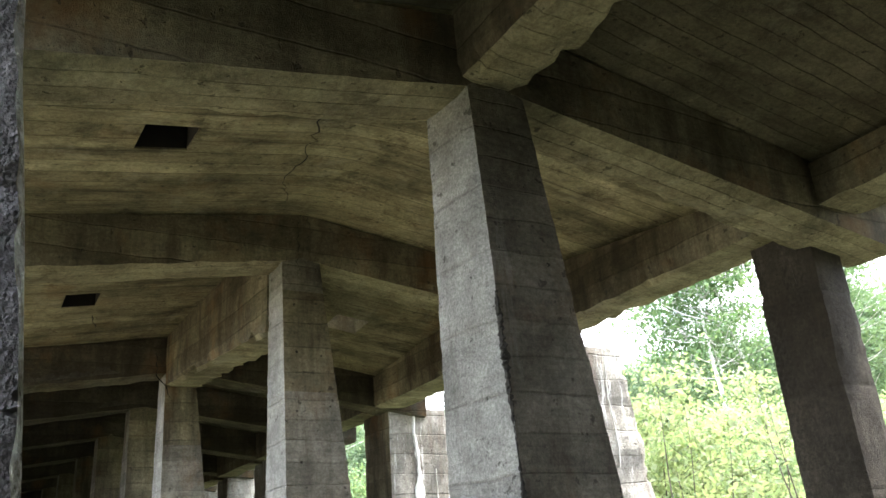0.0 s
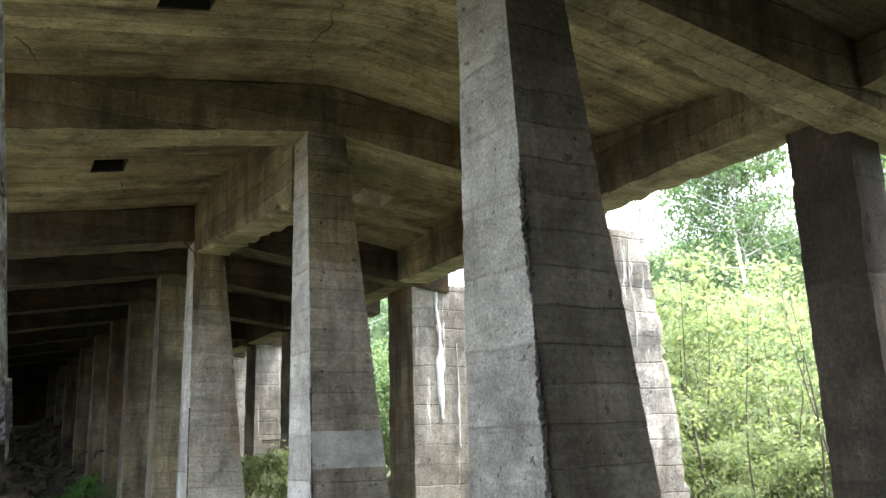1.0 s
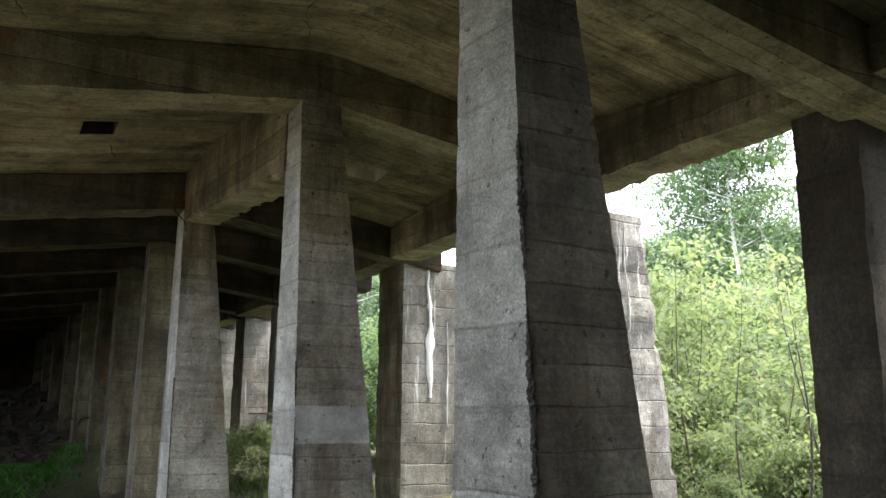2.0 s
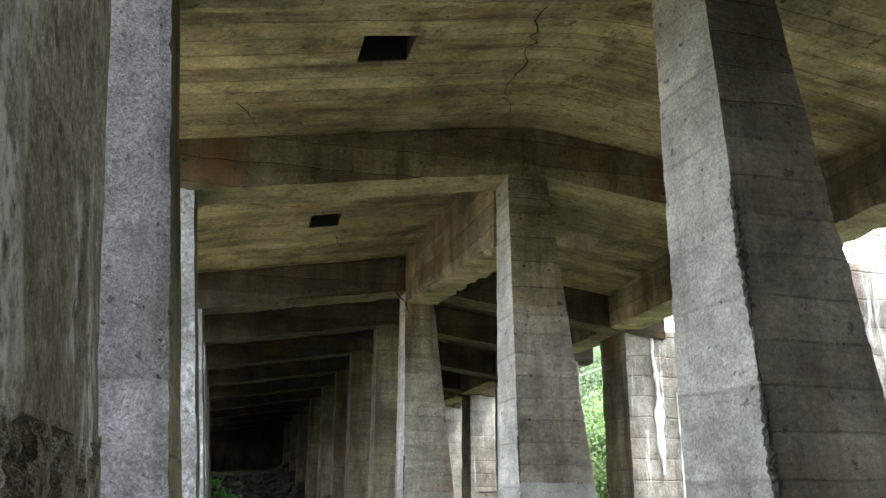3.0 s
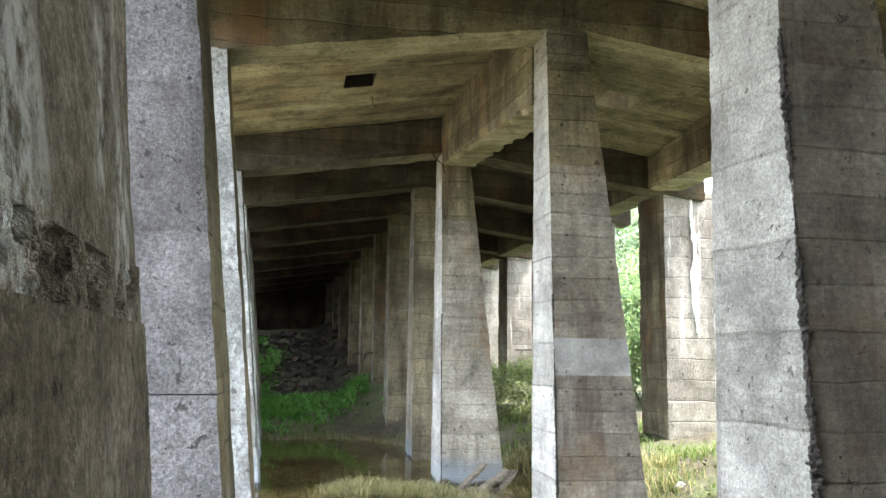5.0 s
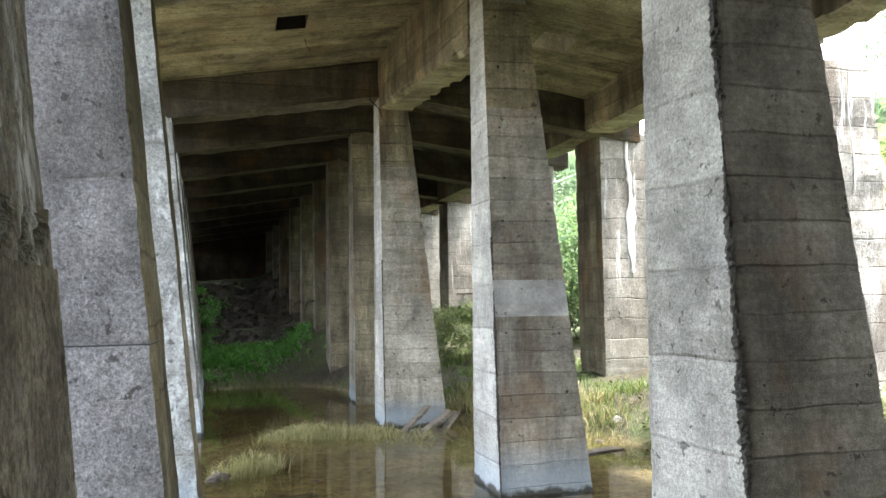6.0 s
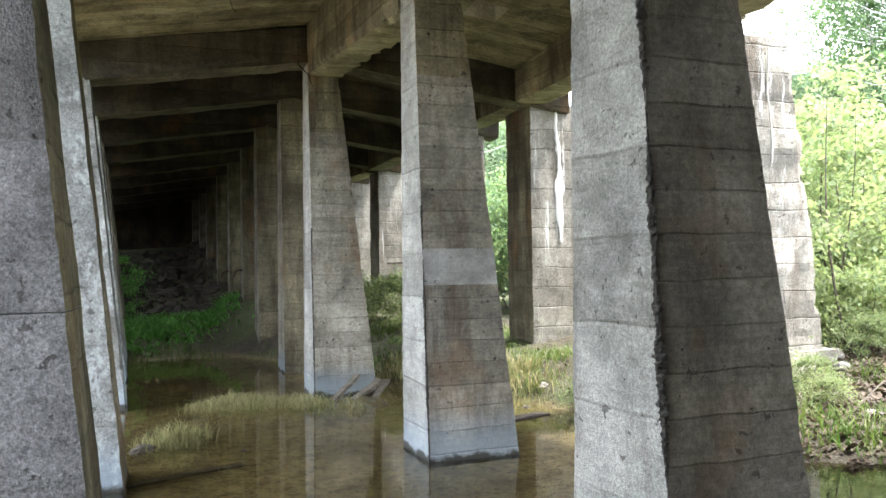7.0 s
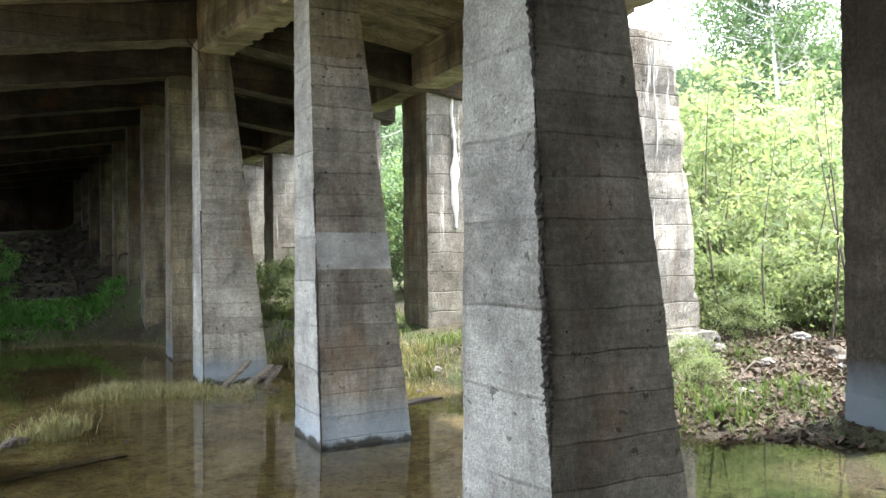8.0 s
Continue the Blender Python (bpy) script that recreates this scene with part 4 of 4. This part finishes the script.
rng = np.random.default_rng(12)
fallen = []
for _ in range(15000):
    x, y = rng.normal(5.8, 1.3), rng.normal(3.9, 1.4)
    z = ground_height(x, y)
    if x > 3.4 and z > 0.22:
        fallen.append((x, y, z + 0.012))
for _ in range(1800):
    x, y = rng.uniform(-1.6, 1.4), rng.uniform(17.5, 25)
    fallen.append((x, y, ground_height(x, y) + 0.02))
for _ in range(2600):
    x, y = rng.uniform(2.9, 5.2), rng.uniform(1.9, 3.9)
    z = ground_height(x, y)
    if z > 0.275:
        fallen.append((x, y, z + 0.01))
v, f = leaves_at(fallen, 0.05, rng, 0.05, 0.7)
tagged(new("leaf_litter", mesh_of("leaf_litter", v, f, LITTER)), "brown fallen leaves covering the bank", "leaf litter", kind="stuff")


# ---- broken concrete heaped at the dark end of the gallery ----
vs, fs = [], []
for _ in range(900):
    x, y, r = rng.uniform(-1.9, 1.6), rng.uniform(15.6, 25), rng.uniform(0.04, 0.16)
    z = ground_height(x, y) + 0.1 * r
    turn = Matrix.Rotation(rng.uniform(0, 6.283), 3, "Z") @ Matrix.Rotation(rng.uniform(-0.6, 0.6), 3, "X")
    i = len(vs)
    for c in itertools.product((-1, 1), repeat=3):
        q = turn @ Vector([r * u * rng.uniform(0.5, 1.1) * w for u, w in zip(c, (1.0, 0.8, 0.55))])
        vs.append((x + q.x, y + q.y, z + q.z))
    fs += [tuple(i + n for n in quad) for quad in ((0, 1, 3, 2), (4, 6, 7, 5), (0, 4, 5, 1), (2, 3, 7, 6), (0, 2, 6, 4), (1, 5, 7, 3))]
tagged(new("rubble", mesh_of("rubble", vs, fs, RUBBLE)), "heap of broken concrete rubble under the gallery roof", "rubble", kind="stuff")


# ---- stones, planks and small things ----
def stone(x, y, size, seed, material, label, squash=0.5, lift=0.25, group="stones"):
    bm = bmesh.new()
    bmesh.ops.create_icosphere(bm, subdivisions=3, radius=1)
    for w in bm.verts:
        n = 1 + 0.35 * noise.noise(w.co * 1.3 + Vector((seed, 0, 0))) + 0.12 * noise.noise(w.co * 4 + Vector((seed, 5, 0)))
        w.co = Vector((w.co.x * n * size, w.co.y * n * size * 0.7, w.co.z * n * size * squash))
    me = bpy.data.meshes.new("stone")
    bm.to_mesh(me)
    bm.free()
    me.materials.append(material)
    ob = new("stone", me)
    ob.matrix_basis = Matrix.Translation((x, y, max(ground_height(x, y), WATER_LEVEL - 0.02) + lift * size * squash)) @ Matrix.Rotation(seed * 1.3, 4, "Z")
    return tagged(ob, label, "stone", group)


stone(0.22, 6.11, 0.085, 2.0, WHITE_STONE, "flat whitish stone on a grass tuft in the water", 0.4, 0.7)
stone(-0.17, 5.62, 0.10, 3.0, BARK, "dark mossy stone at the water's edge", 0.5, 0.5)
stone(0.55, 5.35, 0.035, 4.0, BARK, "small dark stone in the water", 0.5, 0.6)
for n, (x, y, r) in enumerate([(4.5, 2.75, 0.09), (4.9, 2.6, 0.12), (4.3, 3.1, 0.07), (5.3, 3.0, 0.10), (5.6, 3.3, 0.08), (5.1, 3.6, 0.07), (5.9, 3.6, 0.12), (6.1, 4.1, 0.09), (3.6, 6.4, 0.06), (3.3, 6.2, 0.05), (5.5, 4.5, 0.08), (2.55, 8.3, 0.06), (3.95, 2.85, 0.06)]):
    stone(x, y, r, 7.0 + n, STONE if n % 3 else BARK, "rounded grey stone lying on the bank", 0.6, 0.3)


def plank(a, b, width, thick, label, name="plank", group="loose planks", material=None):
    a, b = Vector(a) + Vector((0, 0, WATER_LEVEL)), Vector(b) + Vector((0, 0, WATER_LEVEL))
    d = b - a
    rot = d.to_track_quat("X", "Z").to_matrix().to_4x4()
    n, verts, faces = 10, [], []
    for i in range(n + 1):
        s = i / n
        w = width / 2 * (1 + 0.12 * noise.noise(Vector((s * 3, a.x * 7, 0))))
        bend = 0.01 * noise.noise(Vector((s * 2, a.y * 5, 3)))
        for y, z in ((-w, -thick / 2), (w, -thick / 2), (w, thick / 2), (-w, thick / 2)):
            verts.append((d.length * s, y + bend, z + bend))
    for i in range(n):
        for j in range(4):
            k = (j + 1) % 4
            faces.append((4 * i + j, 4 * i + k, 4 * i + 4 + k, 4 * i + 4 + j))
    faces += [(3, 2, 1, 0), (4 * n, 4 * n + 1, 4 * n + 2, 4 * n + 3)]
    ob = new(name, mesh_of(name, verts, faces, material or WOOD))
    ob.matrix_basis = Matrix.Translation(a) @ rot
    return tagged(ob, label, name, group)


plank((1.66, 7.42, -0.03), (1.98, 7.59, 0.22), 0.07, 0.03, "grey weathered plank leaning on a pier's foot")
plank((1.86, 7.38, -0.03), (2.22, 7.60, 0.15), 0.09, 0.03, "grey weathered plank leaning on a pier's foot")
plank((2.12, 7.44, -0.02), (2.30, 7.60, 0.13), 0.06, 0.03, "short grey plank leaning on a pier's foot")
plank((2.25, 8.0, 0.04), (2.75, 8.3, 0.08), 0.10, 0.04, "grey plank lying on the wet bank")
plank((-0.5, 4.55, -0.035), (0.5, 4.95, -0.03), 0.09, 0.05, "dark waterlogged plank lying in the shallow water", "sunken_plank", "sunken planks", BARK)
plank((2.55, 5.5, -0.02), (3.3, 5.8, -0.01), 0.12, 0.05, "dark waterlogged plank lying in the shallow water", "sunken_plank", "sunken planks", BARK)
plank((4.2, 2.55, 0.33), (4.75, 2.35, 0.36), 0.03, 0.02, "thin bleached stick on the bank", "stick", "sticks")
plank((5.15, 3.05, 0.42), (5.35, 2.95, 0.56), 0.16, 0.03, "pale broken slab leaning on stones", "broken_slab", "broken slabs", WHITE_STONE)
plank((4.36, 14.74, 1.47), (4.78, 14.74, 1.47), 0.03, 0.03, "short rusty iron bar set in a pier", "iron_bar", "iron bars", IRON)
plank((4.25, 1.80, 1.09), (4.40, 1.80, 1.095), 0.022, 0.09, "pale plaster patch on a dark pier", "plaster_patch", "patches", PALE)


# ---- broken footing and fallen branches on the bank ----
def footing_corners(s):
    k = 0.06 * s
    return (4.85 + k, 4.60 + k), (5.78 - k, 4.60 + k), (5.78 - k, 5.35), (4.85 + k, 5.35)


tagged(new("broken_footing", rough_prism("broken_footing", footing_corners, 0.1, 0.68, PALE, 0.05, 0.12, 0.05, 91.0)), "broken concrete footing round the foot of an outer pier", "footing")


def branch(points, radius, label, group="fallen branches"):
    pts = [Vector(p) for p in points]
    v, f = tube(pts, [radius * (1 - 0.7 * i / (len(pts) - 1)) for i in range(len(pts))], 6)
    tagged(new("fallen_branch", mesh_of("fallen_branch", v, f, BARK, True)), label, "branch", group)


rng = random.Random(77)
for n in range(16):
    x, y = rng.uniform(4.6, 7.4), rng.uniform(2.9, 5.2)
    a, l = rng.uniform(0, 6.28), rng.uniform(0.4, 1.1)
    pts = []
    for t in (0, 0.25, 0.5, 0.75, 1.0):
        px, py = x + math.cos(a) * l * t + 0.05 * math.sin(6 * t + n), y + math.sin(a) * l * t
        pts.append((px, py, ground_height(px, py) + 0.02 + 0.16 * math.sin(math.pi * t) * (n % 3) / 2))
    branch(pts, rng.uniform(0.006, 0.014), "thin dark fallen branch on the leaf litter")
